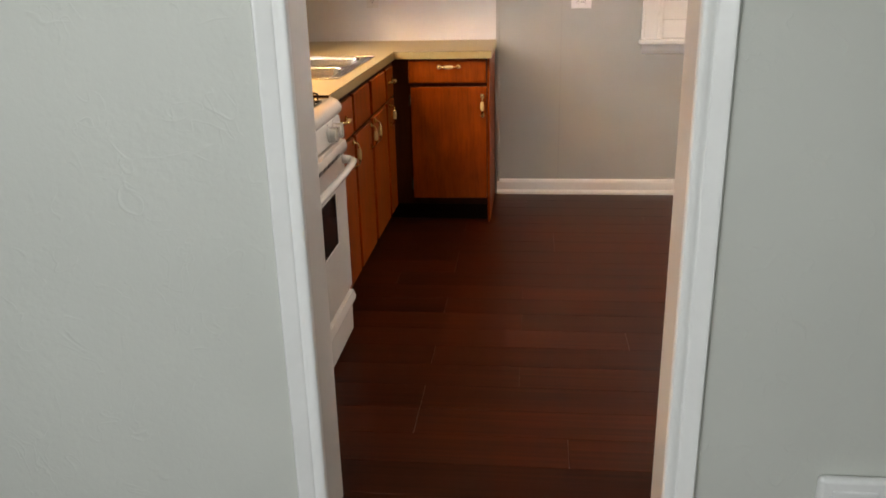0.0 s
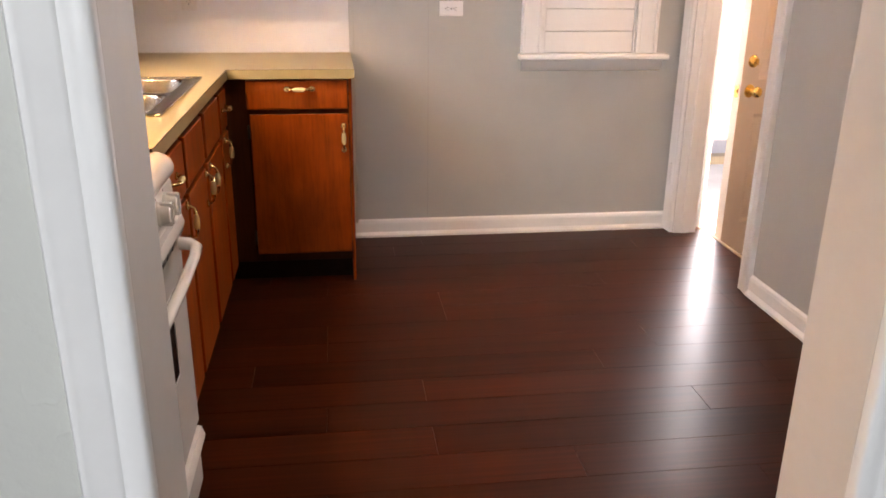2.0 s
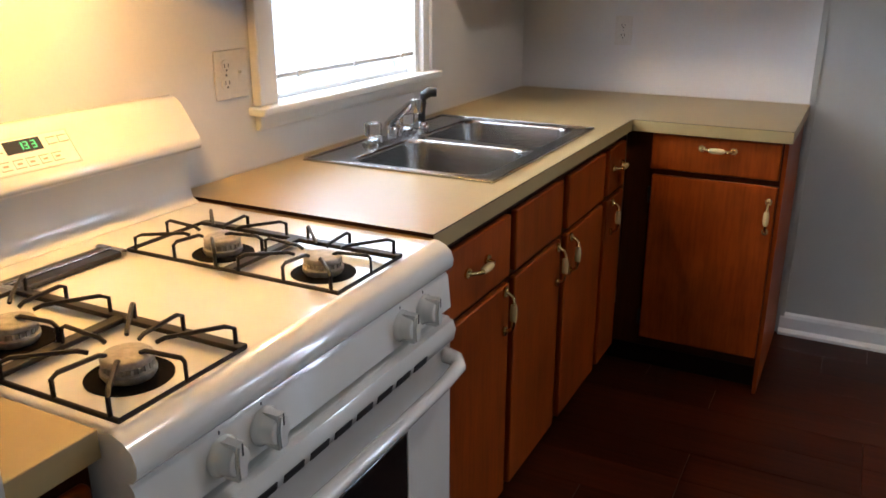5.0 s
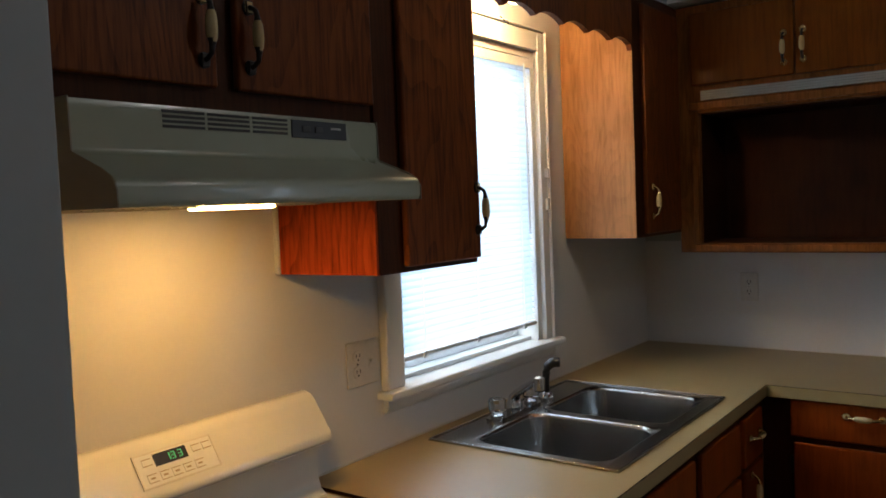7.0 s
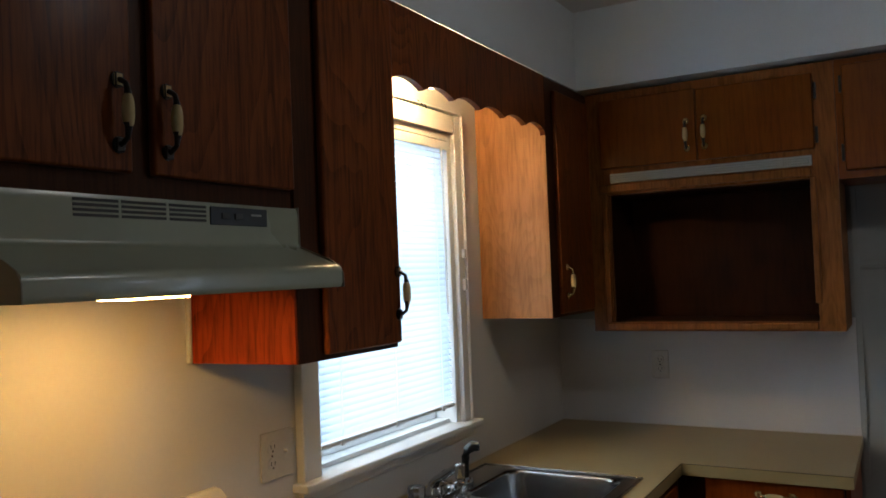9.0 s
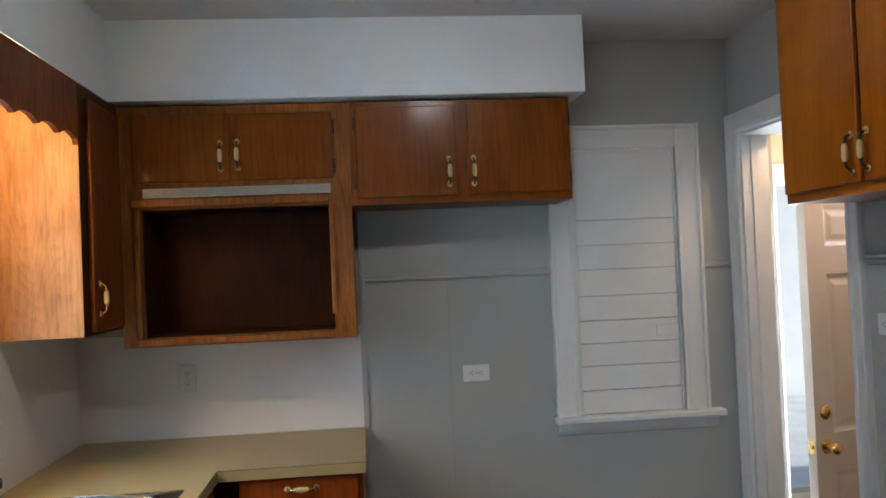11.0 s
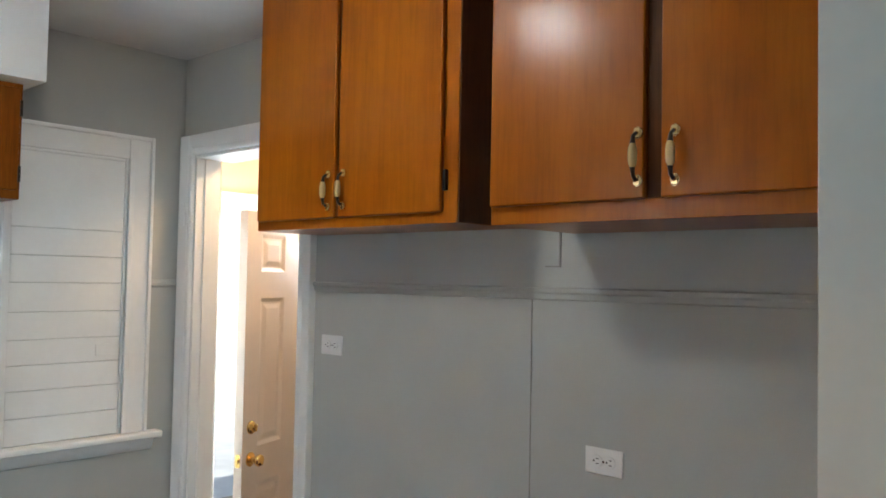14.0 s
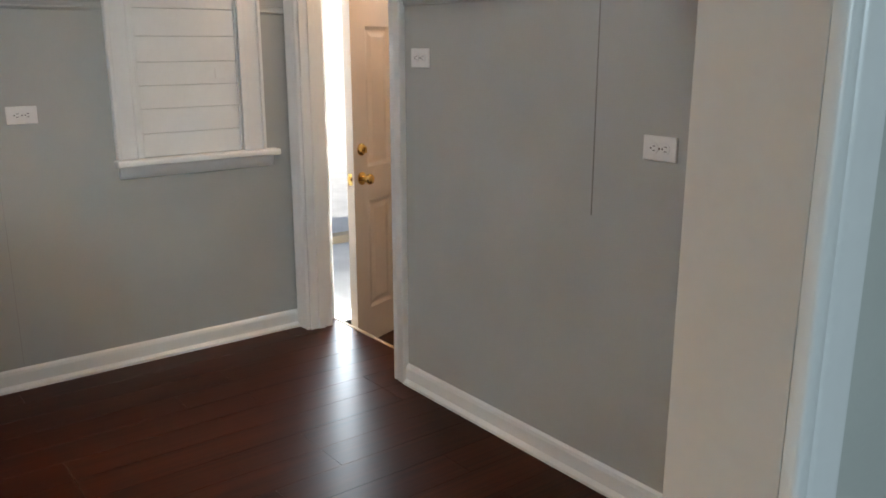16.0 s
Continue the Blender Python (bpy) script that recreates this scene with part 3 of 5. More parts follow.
    k = new("latch", mesh_of("latch", bm, BRASS))
    k.parent = leaf
    ob.matrix_basis = pose(2.752, 4.872, -0.145, 0, 0, 20.0)
    return ob


six_panel_door()

# outside the back door and the sink window
bm = bmesh.new()
box(bm, 0.2, 5.2, 5.03, 8.6, -0.46, -0.17)
setting("porch", bm, CONCRETE, "pale concrete back porch", "porch")
bm = bmesh.new()
box(bm, -9.0, -1.25, -1.0, 9.0, -0.6, -0.43)
setting("driveway", bm, CONCRETE, "pale concrete drive beside the house", "driveway")
bm = bmesh.new()
box(bm, -4.0, 9.0, 8.62, 12.1, -0.6, -0.44)
setting("path", bm, CONCRETE, "pale concrete yard behind the porch", "path")
bm = bmesh.new()
s = 1200
bm.faces.new([bm.verts.new(p) for p in ((-s, -s, -0.47), (s, -s, -0.47), (s, s, -0.47), (-s, s, -0.47))])
setting("ground", bm, GRASS, "lawn round the house", "ground")
bm = bmesh.new()
box(bm, 0.3, 5.0, 6.75, 6.87, -0.17, -0.105, 0.004)
setting("porch_kerb", bm, FENCE, "low beige timber edging of the porch", "kerb")
bm = bmesh.new()
box(bm, -2.0, 9.0, 12.2, 15.0, -0.5, 4.2)
for i in range(26):
    prism(bm, [(12.2, -0.3 + i * 0.17), (12.192, -0.3 + i * 0.17), (12.192, -0.3 + (i + 1) * 0.17), (12.2, -0.3 + (i + 1) * 0.17)], "x", -2.0, 9.0)
setting("neighbour_wall", bm, SIDING, "white lap-sided wall of the house next door", "house")

# sink window
win = thing("window_1", "white wooden sash window over the sink", "window", (XL, 3.45, 1.07), kind="structure")
for name, dims in (("casing_side", (XL, XL + 0.018, 2.976, 3.045, 1.082, 2.113)), ("casing_side", (XL, XL + 0.018, 3.812, 3.854, 1.082, 2.113)), ("casing_head", (XL, XL + 0.0165, 3.0445, 3.8125, 2.05, 2.113)),
                   ("backband", (XL, XL + 0.026, 2.966, 2.9755, 1.082, 2.120)), ("backband", (XL, XL + 0.026, 3.8545, 3.864, 1.082, 2.120)), ("backband", (XL, XL + 0.026, 2.976, 3.854, 2.1135, 2.122))):
    bm = bmesh.new()
    box(bm, *dims, 0.004)
    part(name, bm, TRIM, win)
bm = bmesh.new()
box(bm, XL - 0.10, XL + 0.050, 2.950, 3.892, 1.060, 1.082, 0.006)
part("window_sill", bm, TRIM, win)
bm = bmesh.new()
prism(bm, [(XL, 1.022), (XL + 0.008, 1.022), (XL + 0.017, 1.034), (XL + 0.017, 1.0595), (XL, 1.0595)], "y", 2.972, 3.872)
part("apron", bm, TRIM, win)
bm = bmesh.new()
for d in ((3.045, 3.068, 1.082, 2.05), (3.789, 3.812, 1.082, 2.05)):
    box(bm, XL - 0.14, XL - 0.001, d[0], d[1], d[2], d[3], 0.002)
box(bm, XL - 0.14, XL - 0.001, 3.068, 3.789, 2.026, 2.05, 0.002)
box(bm, XL - 0.14, XL - 0.03, 3.068, 3.789, 1.0822, 1.095, 0.002)
part("window_frame", bm, TRIM, win)
bm = bmesh.new()
for d in ((3.068, 3.104, 1.095, 2.026), (3.753, 3.789, 1.095, 2.026), (3.104, 3.753, 1.095, 1.125), (3.104, 3.753, 1.986, 2.026), (3.104, 3.753, 1.555, 1.59)):
    box(bm, XL - 0.115, XL - 0.08, d[0], d[1], d[2], d[3], 0.003)
part("sash", bm, TRIM, win)
for z0, z1 in ((1.125, 1.555), (1.59, 1.986)):
    bm = bmesh.new()
    box(bm, XL - 0.10, XL - 0.096, 3.104, 3.753, z0, z1)
    part("pane", bm, GLASS, win).visible_shadow = False
bm = bmesh.new()
box(bm, XL + 0.018, XL + 0.03, 3.830, 3.845, 1.52, 1.56, 0.003)
box(bm, XL + 0.018, XL + 0.03, 3.830, 3.845, 1.63, 1.66, 0.003)
part("cord_cleat", bm, PLATE, win)

BX = XL - 0.014   # middle of the blind, just inside the casing
blind = thing("mini_blind", "white vinyl mini blind, lowered, slats half closed", "blind", (BX, 3.43, 1.14))
bm = bmesh.new()
box(bm, BX - 0.02, BX + 0.02, 3.071, 3.786, 1.99, 2.022, 0.003)
part("head_rail", bm, PLATE, blind)
bm = bmesh.new()
box(bm, BX - 0.012, BX + 0.012, 3.073, 3.784, 1.137, 1.150, 0.004)
part("bottom_rail", bm, PLATE, blind)
bm = bmesh.new()
a = radians(58)
for k in range(6):
    u0, u1 = -0.0125 + k * 0.025 / 6, -0.0125 + (k + 1) * 0.025 / 6
    p = [(u, 0.0022 * (1 - (u / 0.0125) ** 2)) for u in (u0, u1)]
    q = [(u * math.cos(a) - w * math.sin(a), -u * math.sin(a) - w * math.cos(a)) for u, w in p]
    bm.faces.new([bm.verts.new(v) for v in ((q[0][0], 0, q[0][1]), (q[1][0], 0, q[1][1]), (q[1][0], 0.705, q[1][1]), (q[0][0], 0.705, q[0][1]))])
bmesh.ops.remove_doubles(bm, verts=bm.verts, dist=1e-6)
slat = mesh_of("slat", bm, BLIND)
for i in range(43):
    share("slat", slat, blind, pose(BX, 3.076, 1.166 + i * 0.0192))
for y in (3.16, 3.43, 3.70):
    bm = bmesh.new()
    tube(bm, [(BX + 0.0148, y, 1.14), (BX + 0.0148, y, 2.0)], 0.0009, 5)
    part("ladder_cord", bm, PLATE, blind)
    bm = bmesh.new()
    box(bm, BX + 0.0122, BX + 0.0165, y - 0.007, y + 0.007, 1.134, 1.152, 0.001)
    part("rail_clip", bm, PLATE, blind)
bm = bmesh.new()
tube(bm, [(BX + 0.022, 3.735, 2.0), (BX + 0.023, 3.737, 1.75), (BX + 0.023, 3.738, 1.45)], 0.003, 6)
part("tilt_wand", bm, PLATE, blind)

# boarded window in the panelled wall
w2 = thing("window_2", "window boarded over with white painted planks", "window", (1.26, YF, 0.9), kind="structure")
for name, dims in (("casing_side", (0.936, 1.03, YF - 0.026, YF, 0.922, 2.172)), ("casing_side", (1.50, 1.602, YF - 0.026, YF, 0.922, 2.172)), ("casing_head", (1.0295, 1.5005, YF - 0.0245, YF, 2.076, 2.172)),
                   ("stop", (1.030, 1.042, YF - 0.019, YF - 0.003, 0.922, 2.076)), ("stop", (1.488, 1.50, YF - 0.019, YF - 0.003, 0.922, 2.076)), ("stop", (1.0425, 1.4875, YF - 0.0185, YF - 0.003, 2.062, 2.0755)),
                   ("backband", (0.924, 0.940, YF - 0.040, YF, 0.9225, 2.178)), ("backband", (1.592, 1.608, YF - 0.040, YF, 0.9225, 2.178)), ("backband", (0.9405, 1.5915, YF - 0.0395, YF, 2.160, 2.1775)),
                   ("bead", (1.008, 1.030, YF - 0.032, YF, 0.9225, 2.0755)), ("bead", (1.500, 1.522, YF - 0.032, YF, 0.9225, 2.0755))):
    bm = bmesh.new()
    box(bm, *dims, 0.004)
    part(name, bm, TRIM, w2)
bm = bmesh.new()
box(bm, 0.912, 1.668, YF - 0.066, YF, 0.892, 0.922, 0.008, 3)
part("window_sill", bm, TRIM, w2)
bm = bmesh.new()
prism(bm, [(YF, 0.892), (YF - 0.030, 0.892), (YF - 0.026, 0.865), (YF - 0.012, 0.842), (YF, 0.836)], "x", 0.932, 1.645)
part("apron", bm, TRIM, w2)
cuts = [0.924, 1.026, 1.131, 1.229, 1.328, 1.435, 1.55, 1.657, 1.766, 2.074]
for z0, z1 in zip(cuts, cuts[1:]):
    bm = bmesh.new()
    box(bm, 1.043, 1.487, YF - 0.012 - random.uniform(0, 0.0025), YF, z0 + 0.0010, z1 - 0.0010, 0.0028, 1)
    part("plank", bm, TRIM, w2)
bm = bmesh.new()
box(bm, 1.385, 1.484, YF - 0.017, YF - 0.011, 1.252, 1.300, 0.002)
part("patch", bm, TRIM, w2)


# ---- electrics ----
def duplex(name, label, at, axis, horizontal, mat, kind="duplex", gang=1):
    """Cover plate facing -y (axis y), +x (axis X) or -x (axis x), centred at the place given."""
    rot = {"y": 0, "X": 90, "x": -90}[axis]
    ob = thing(name, label, "outlet" if kind == "duplex" else "switch", at)
    w, h = (0.070 * (1 if gang == 1 else 1.66), 0.114)
    bm = bmesh.new()
    box(bm, -w / 2, w / 2, -0.006, 0.0, -h / 2, h / 2, 0.003)
    me = mesh_of("cover_plate", bm, mat)
    smooth(me)
    items = [("cover_plate", me)]
    for g in range(gang):
        gx = (g - (gang - 1) / 2) * 0.046
        if kind == "duplex" or (kind == "mixed" and g == 0):
            for dz in (-0.0195, 0.0195):
                bm = bmesh.new()
                lathe(bm, [(0.0165, -0.0055), (0.0165, -0.0085), (0.015, -0.009)], (gx, 0, dz), "y", 16)
                items.append(("socket", mesh_of("socket", bm, mat)))
                bm = bmesh.new()
                box(bm, gx - 0.0075, gx - 0.0052, -0.0096, -0.0088, dz - 0.002, dz + 0.007)
                box(bm, gx + 0.0052, gx + 0.0075, -0.0096, -0.0088, dz - 0.002, dz + 0.007)
                lathe(bm, [(0.0028, -0.0088), (0.0028, -0.0096)], (gx, 0, dz - 0.008), "y", 8)
                items.append(("slot", mesh_of("slot", bm, SLOT)))
        else:
            bm = bmesh.new()
            box(bm, gx - 0.0055, gx + 0.0055, -0.0075, -0.005, -0.013, 0.013, 0.001)
            box(bm, gx - 0.004, gx + 0.004, -0.016, -0.006, 0.0, 0.008, 0.0015)
            items.append(("toggle", mesh_of("toggle", bm, mat)))
        bm = bmesh.new()
        lathe(bm, [(0.0032, -0.0055), (0.0032, -0.0072)], (gx, 0, 0.0), "y", 8)
        items.append(("screw", mesh_of("screw", bm, CHROME)))
    for n, me in items:
        o = new(n, me)
        o.parent = ob
    ob.matrix_basis = pose(*at) @ pose(0, 0, 0, 0, 0, rot) @ pose(0, 0, 0, 0, 90 if horizontal else 0, 0)
    return ob


duplex("outlet", "white duplex outlet lying sideways on the grey wall", (0.581, YF - 0.0005, 1.130), "y", True, PLATE)
duplex("outlet", "white duplex outlet over the corner worktop", (-0.627, YF - 0.0045, 1.175), "y", False, PLATE_OLD)
duplex("outlet", "white duplex outlet lying sideways on the panelled wall", (XR - 0.0005, 2.563, 1.118), "x", True, PLATE)
duplex("outlet", "small white sideways plate beside the opening", (XR - 0.0005, 3.682, 1.350), "x", True, PLATE)
duplex("switch_plate", "ivory plate with outlet and switch beside the window", (XL + 0.0005, 2.896, 1.168), "X", False, PLATE_OLD, "mixed", 2)
bm = bmesh.new()
box(bm, 0.978, 1.14, YH - 0.03, YH - 0.0005, 0.06, 0.232, 0.012, 3)
ob = tagged(part("wall_vent_box", bm, PLATE), "white moulded cover low on the plaster wall", "wall cover")
bm = bmesh.new()
box(bm, 1.008, 1.11, YH - 0.034, YH - 0.028, 0.09, 0.204, 0.004)
part("lid", bm, PLATE, ob)

# ---- lamps ----
lamp = thing("ceiling_light", "round frosted glass ceiling light, switched on", "ceiling light", (0.50, 3.10, ZC))
bm = bmesh.new()
lathe(bm, [(0.11, 0), (0.11, -0.018), (0.10, -0.024)], (0.50, 3.10, ZC), "z", 32)
part("canopy", bm, PLATE, lamp)
bm = bmesh.new()
lathe(bm, [(0.08, -0.024), (0.088, -0.04), (0.085, -0.07), (0.06, -0.092), (0.015, -0.10)], (0.50, 3.10, ZC), "z", 32)
part("diffuser", bm, LAMP_CEIL, lamp)
lamp = thing("sink_light", "bare warm bulb fitting behind the valance", "light", (-0.91, 3.45, 2.256))
bm = bmesh.new()
lathe(bm, [(0.05, 0), (0.05, -0.012), (0.022, -0.02), (0.02, -0.06)], (-0.91, 3.45, 2.256), "z", 20)
part("lamp_holder", bm, PLATE, lamp)
bm = bmesh.new()
lathe(bm, [(0.014, -0.06), (0.026, -0.085), (0.03, -0.105), (0.024, -0.127), (0.008, -0.136)], (-0.91, 3.45, 2.256), "z", 16)
part("bulb", bm, LAMP_SINK, lamp)
lamp = thing("vestibule_light", "bare warm bulb on the back entry ceiling", "light", (2.13, 4.25, 2.32))
bm = bmesh.new()
lathe(bm, [(0.06, 0), (0.06, -0.02), (0.025, -0.03), (0.022, -0.05)], (2.13, 4.25, 2.32), "z", 20)
part("lamp_holder", bm, PLATE, lamp)
bm = bmesh.new()
lathe(bm, [(0.016, -0.05), (0.03, -0.08), (0.033, -0.10), (0.026, -0.125), (0.008, -0.135)], (2.13, 4.25, 2.32), "z", 16)
part("bulb", bm, LAMP_VEST, lamp)

# ---- cupboards ----
def pull_mesh(metal, arm):
    """Bail pull along z standing off +x: metal feet, bent arms, a turned porcelain grip."""
    bm = bmesh.new()
    for s in (-1, 1):
        prism(bm, [(0.0 + r * 0.011 * math.cos(a), s * 0.050 + 0.013 * math.sin(a)) for r, a in [(1, 2 * math.pi * i / 12) for i in range(12)]], "x", 0.0, 0.004)
        tube(bm, [(0.002, 0, s * 0.050), (0.012, 0, s * 0.048), (0.022, 0, s * 0.041), (0.024, 0, s * 0.031), (0.025, 0, s * 0.024)], 0.004, 8, [0.006, 0.0042, 0.0042, 0.0048, 0.0062])
    for i, f in enumerate(bm.faces):
        f.material_index = 0 if f.calc_center_median().x < 0.009 else 1
    for s in (-1, 1):
        box(bm, 0.0, 0.0075, -0.0075, 0.0075, s * 0.050 - 0.011, s * 0.050 + 0.011, 0.002)
    n = len(bm.faces)
    tube(bm, [(0.025, 0, z) for z in (-0.025, -0.019, -0.008, 0.008, 0.019, 0.025)], 0.008, 12, [0.0058, 0.0082, 0.0096, 0.0096, 0.0082, 0.0058])
    bm.faces.ensure_lookup_table()
    for f in bm.faces[n:]:
        f.material_index = 2
    me = mesh_of("handle", bm, [metal, arm, PORCELAIN])
    smooth(me, 50)
    return me


PULL, PULL_TWO, PULL_DARK = pull_mesh(PEWTER, PEWTER), pull_mesh(PEWTER, BLACKMETAL), pull_mesh(BLACKMETAL, BLACKMETAL)


def hinge(parent, x0, x1, y0, y1, z):
    bm = bmesh.new()
    box(bm, x0, x1, y0, y1, z - 0.028, z + 0.028, 0.0015)
    part("hinge", bm, BLACKMETAL, parent)


def facing(way):
    """Pose that turns a pull made for +x to the way a front faces."""
    return {"+x": 0, "-x": 180, "-y": -90}[way]


def front(cab, name, way, face, u0, u1, z0, z1, mat, pull=None, upright=True, metal=None, label=""):
    """Slab door or drawer front, rounded at the rim, with its pull. face: the outer plane."""
    bm = bmesh.new()
    t = 0.017
    if way == "+x":
        box(bm, face - t, face, u0, u1, z0, z1, 0.005, 2)
    elif way == "-x":
        box(bm, face, face + t, u0, u1, z0, z1, 0.005, 2)
    else:
        box(bm, u0, u1, face, face + t, z0, z1, 0.005, 2)
    d = part(name, bm, mat, cab, label)
    if pull:
        u, z = pull
        at = (u, face, z) if way == "-y" else (face, u, z)
        m = pose(*at) @ pose(0, 0, 0, 0, 0, facing(way)) @ pose(0, 0, 0, 0 if upright else 90, 0, 0)
        share("handle", metal or PULL, d, m, "pull with cream porcelain grip")
    return d


def carcass(bm, x0, x1, y0, y1, z0, z1):
    box(bm, x0, x1, y0, y1, z0, z1, 0.0015, 1)


FX = -0.450   # plane of the base cupboards' face frames along the sink wall
units = [("drawer cupboard", 2.682, 3.095, [(2.70, 3.078)]), ("sink cupboard", 3.0955, 3.862, [(3.112, 3.445), (3.492, 3.842)]), ("narrow corner cupboard", 3.8625, 4.143, [(3.882, 4.075)])]
for what, y0, y1, fronts in units:
    cab = thing("base_cabinet", "stained brown wooden base " + what + " with slab fronts", "cabinet", (-0.75, (y0 + y1) / 2, 0), "base cabinets")
    bm = bmesh.new()
    if "sink" in what:
        carcass(bm, XL + 0.002, FX, y0, y1, 0.10, 0.735)
        box(bm, FX - 0.02, FX, y0, y1, 0.735, 0.876)
    else:
        carcass(bm, XL + 0.002, FX, y0, y1, 0.10, 0.876)
    part("body", bm, WOOD_BASE_SHADE, cab, "face frame darkened for the shade round the fronts")
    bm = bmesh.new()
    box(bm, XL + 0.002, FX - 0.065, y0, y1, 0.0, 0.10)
    part("toe_kick", bm, SHADOW_GAP, cab, "recessed toe kick, darkened for the shade under the cupboard")
    for i, (a, b) in enumerate(fronts):
        sink = "sink" in what
        front(cab, "drawer_front", "+x", FX + 0.018, a, b, 0.702, 0.852, WOOD_BASE, None if sink else (min((a + b) / 2, b - 0.08), 0.785), False)
        hy = (b - 0.032 if i == 0 else a + 0.03) if sink else (b - 0.032 if "drawer" in what else a + 0.055)
        front(cab, "cabinet_door", "+x", FX + 0.018, a, b, 0.112, 0.686, WOOD_BASE, (hy, 0.622))
    for z in (0.64, 0.2):
        hinge(cab, FX, FX + 0.012, fronts[-1][1] + 0.002, fronts[-1][1] + 0.01, z)

FY = 4.145
cab = thing("base_cabinet", "stained brown wooden base cupboard at the end of the worktop", "cabinet", (-0.17, 4.45, 0), "base cabinets")
bm = bmesh.new()
carcass(bm, -0.449, 0.070, FY, YF - 0.002, 0.10, 0.876)
part("body", bm, WOOD_BASE_SHADE, cab, "face frame darkened for the shade round the fronts")
bm = bmesh.new()
box(bm, 0.0702, 0.084, FY - 0.002, YF - 0.014, 0.0, 0.876, 0.001)
part("end_panel", bm, WOOD_BASE, cab)
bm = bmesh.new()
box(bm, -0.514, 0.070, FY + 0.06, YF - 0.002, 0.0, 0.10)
part("toe_kick", bm, SHADOW_GAP, cab, "recessed toe kick, darkened for the shade under the cupboard")
front(cab, "drawer_front", "-y", FY - 0.018, -0.357, 0.066, 0.752, 0.870, WOOD_BASE, (-0.135, 0.835), False)
front(cab, "cabinet_door", "-y", FY - 0.018, -0.349, 0.068, 0.137, 0.733, WOOD_BASE, (0.045, 0.635))
for z in (0.66, 0.21):
    hinge(cab, -0.36, -0.351, FY - 0.013, FY, z)

cab = thing("base_cabinet", "narrow stained wooden base cupboard beside the range", "cabinet", (-0.75, 1.79, 0), "base cabinets")
bm = bmesh.new()
carcass(bm, XL + 0.002, FX, 1.670, 1.908, 0.10, 0.876)
part("body", bm, WOOD_BASE_SHADE, cab, "face frame darkened for the shade round the fronts")
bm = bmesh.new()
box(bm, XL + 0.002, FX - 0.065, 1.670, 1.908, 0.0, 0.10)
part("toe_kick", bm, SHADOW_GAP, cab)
front(cab, "drawer_front", "+x", FX + 0.018, 1.685, 1.895, 0.702, 0.852, WOOD_BASE, (1.79, 0.785), False)
front(cab, "cabinet_door", "+x", FX + 0.018, 1.685, 1.895, 0.112, 0.686, WOOD_BASE, (1.72, 0.622))

# worktops
S0, S1, T0, T1 = -0.985, -0.505, 3.11, 3.85   # hole for the sink
top = thing("worktop", "tan laminate L-shaped worktop with square front edge", "worktop", (-0.6, 3.9, 0.914))


def slab(bm, xs, ys, inside, z0, z1):
    """One welded slab out of the cells of a grid that are inside."""
    cells = {(i, j) for i in range(len(xs) - 1) for j in range(len(ys) - 1) if inside((xs[i] + xs[i + 1]) / 2, (ys[j] + ys[j + 1]) / 2)}
    vs = {}

    def v(i, j, z):
        if (i, j, z) not in vs:
            vs[(i, j, z)] = bm.verts.new((xs[i], ys[j], z))
        return vs[(i, j, z)]
    for i, j in cells:
        bm.faces.new((v(i, j, z1), v(i + 1, j, z1), v(i + 1, j + 1, z1), v(i, j + 1, z1)))
        bm.faces.new((v(i, j, z0), v(i, j + 1, z0), v(i + 1, j + 1, z0), v(i + 1, j, z0)))
        for di, dj, a, b in ((-1, 0, (i, j), (i, j + 1)), (1, 0, (i + 1, j), (i + 1, j + 1)), (0, -1, (i, j), (i + 1, j)), (0, 1, (i, j + 1), (i + 1, j + 1))):
            if (i + di, j + dj) not in cells:
                bm.faces.new((v(*a, z0), v(*b, z0), v(*b, z1), v(*a, z1)))


bm = bmesh.new()
slab(bm, [XL + 0.001, S0, S1, -0.427, 0.094], [2.681, T0, T1, 4.107, YF - 0.005],
     lambda x, y: not (S0 < x < S1 and T0 < y < T1) and not (x > -0.427 and y < 4.107), 0.878, 0.914)
part("top", bm, LAMINATE, top, "tan laminate top", False)
for d in ((-0.4268, -0.4248, 2.681, 4.105), (-0.4248, 0.096, 4.1048, 4.1068), (0.0942, 0.0962, 4.1068, YF - 0.005)):
    bm = bmesh.new()
    box(bm, *d, 0.877, 0.9132, 0.0006, 1)
    part("edge_band", bm, LAM_EDGE, top, "olive tan edge strip")
bm = bmesh.new()
box(bm, XL + 0.001, XL + 0.004, 2.7, YF - 0.005, 0.9142, 0.918)
box(bm, XL + 0.004, 0.09, YF - 0.009, YF - 0.005, 0.9142, 0.918)
part("caulk_bead", bm, PLATE_OLD, top, "uneven caulk line", False)
for d in ((-0.4270, -0.4244, 2.681, 4.1045, 0.9133, 0.9143), (-0.4244, 0.096, 4.1046, 4.1072, 0.9133, 0.9143), (XL + 0.03, -0.4270, 2.6796, 2.6808, 0.9060, 0.9143)):
    bm = bmesh.new()
    box(bm, *d)
    part("edge_joint", bm, SHADOW_GAP, top, "dark joint of the edge strip", False)
top = thing("worktop", "small orange-tan worktop beside the range", "worktop", (-0.7, 1.79, 0.914))
bm = bmesh.new()
box(bm, XL + 0.001, -0.427, 1.668, 1.909, 0.878, 0.914, 0.002)
part("top", bm, LAMINATE, top)

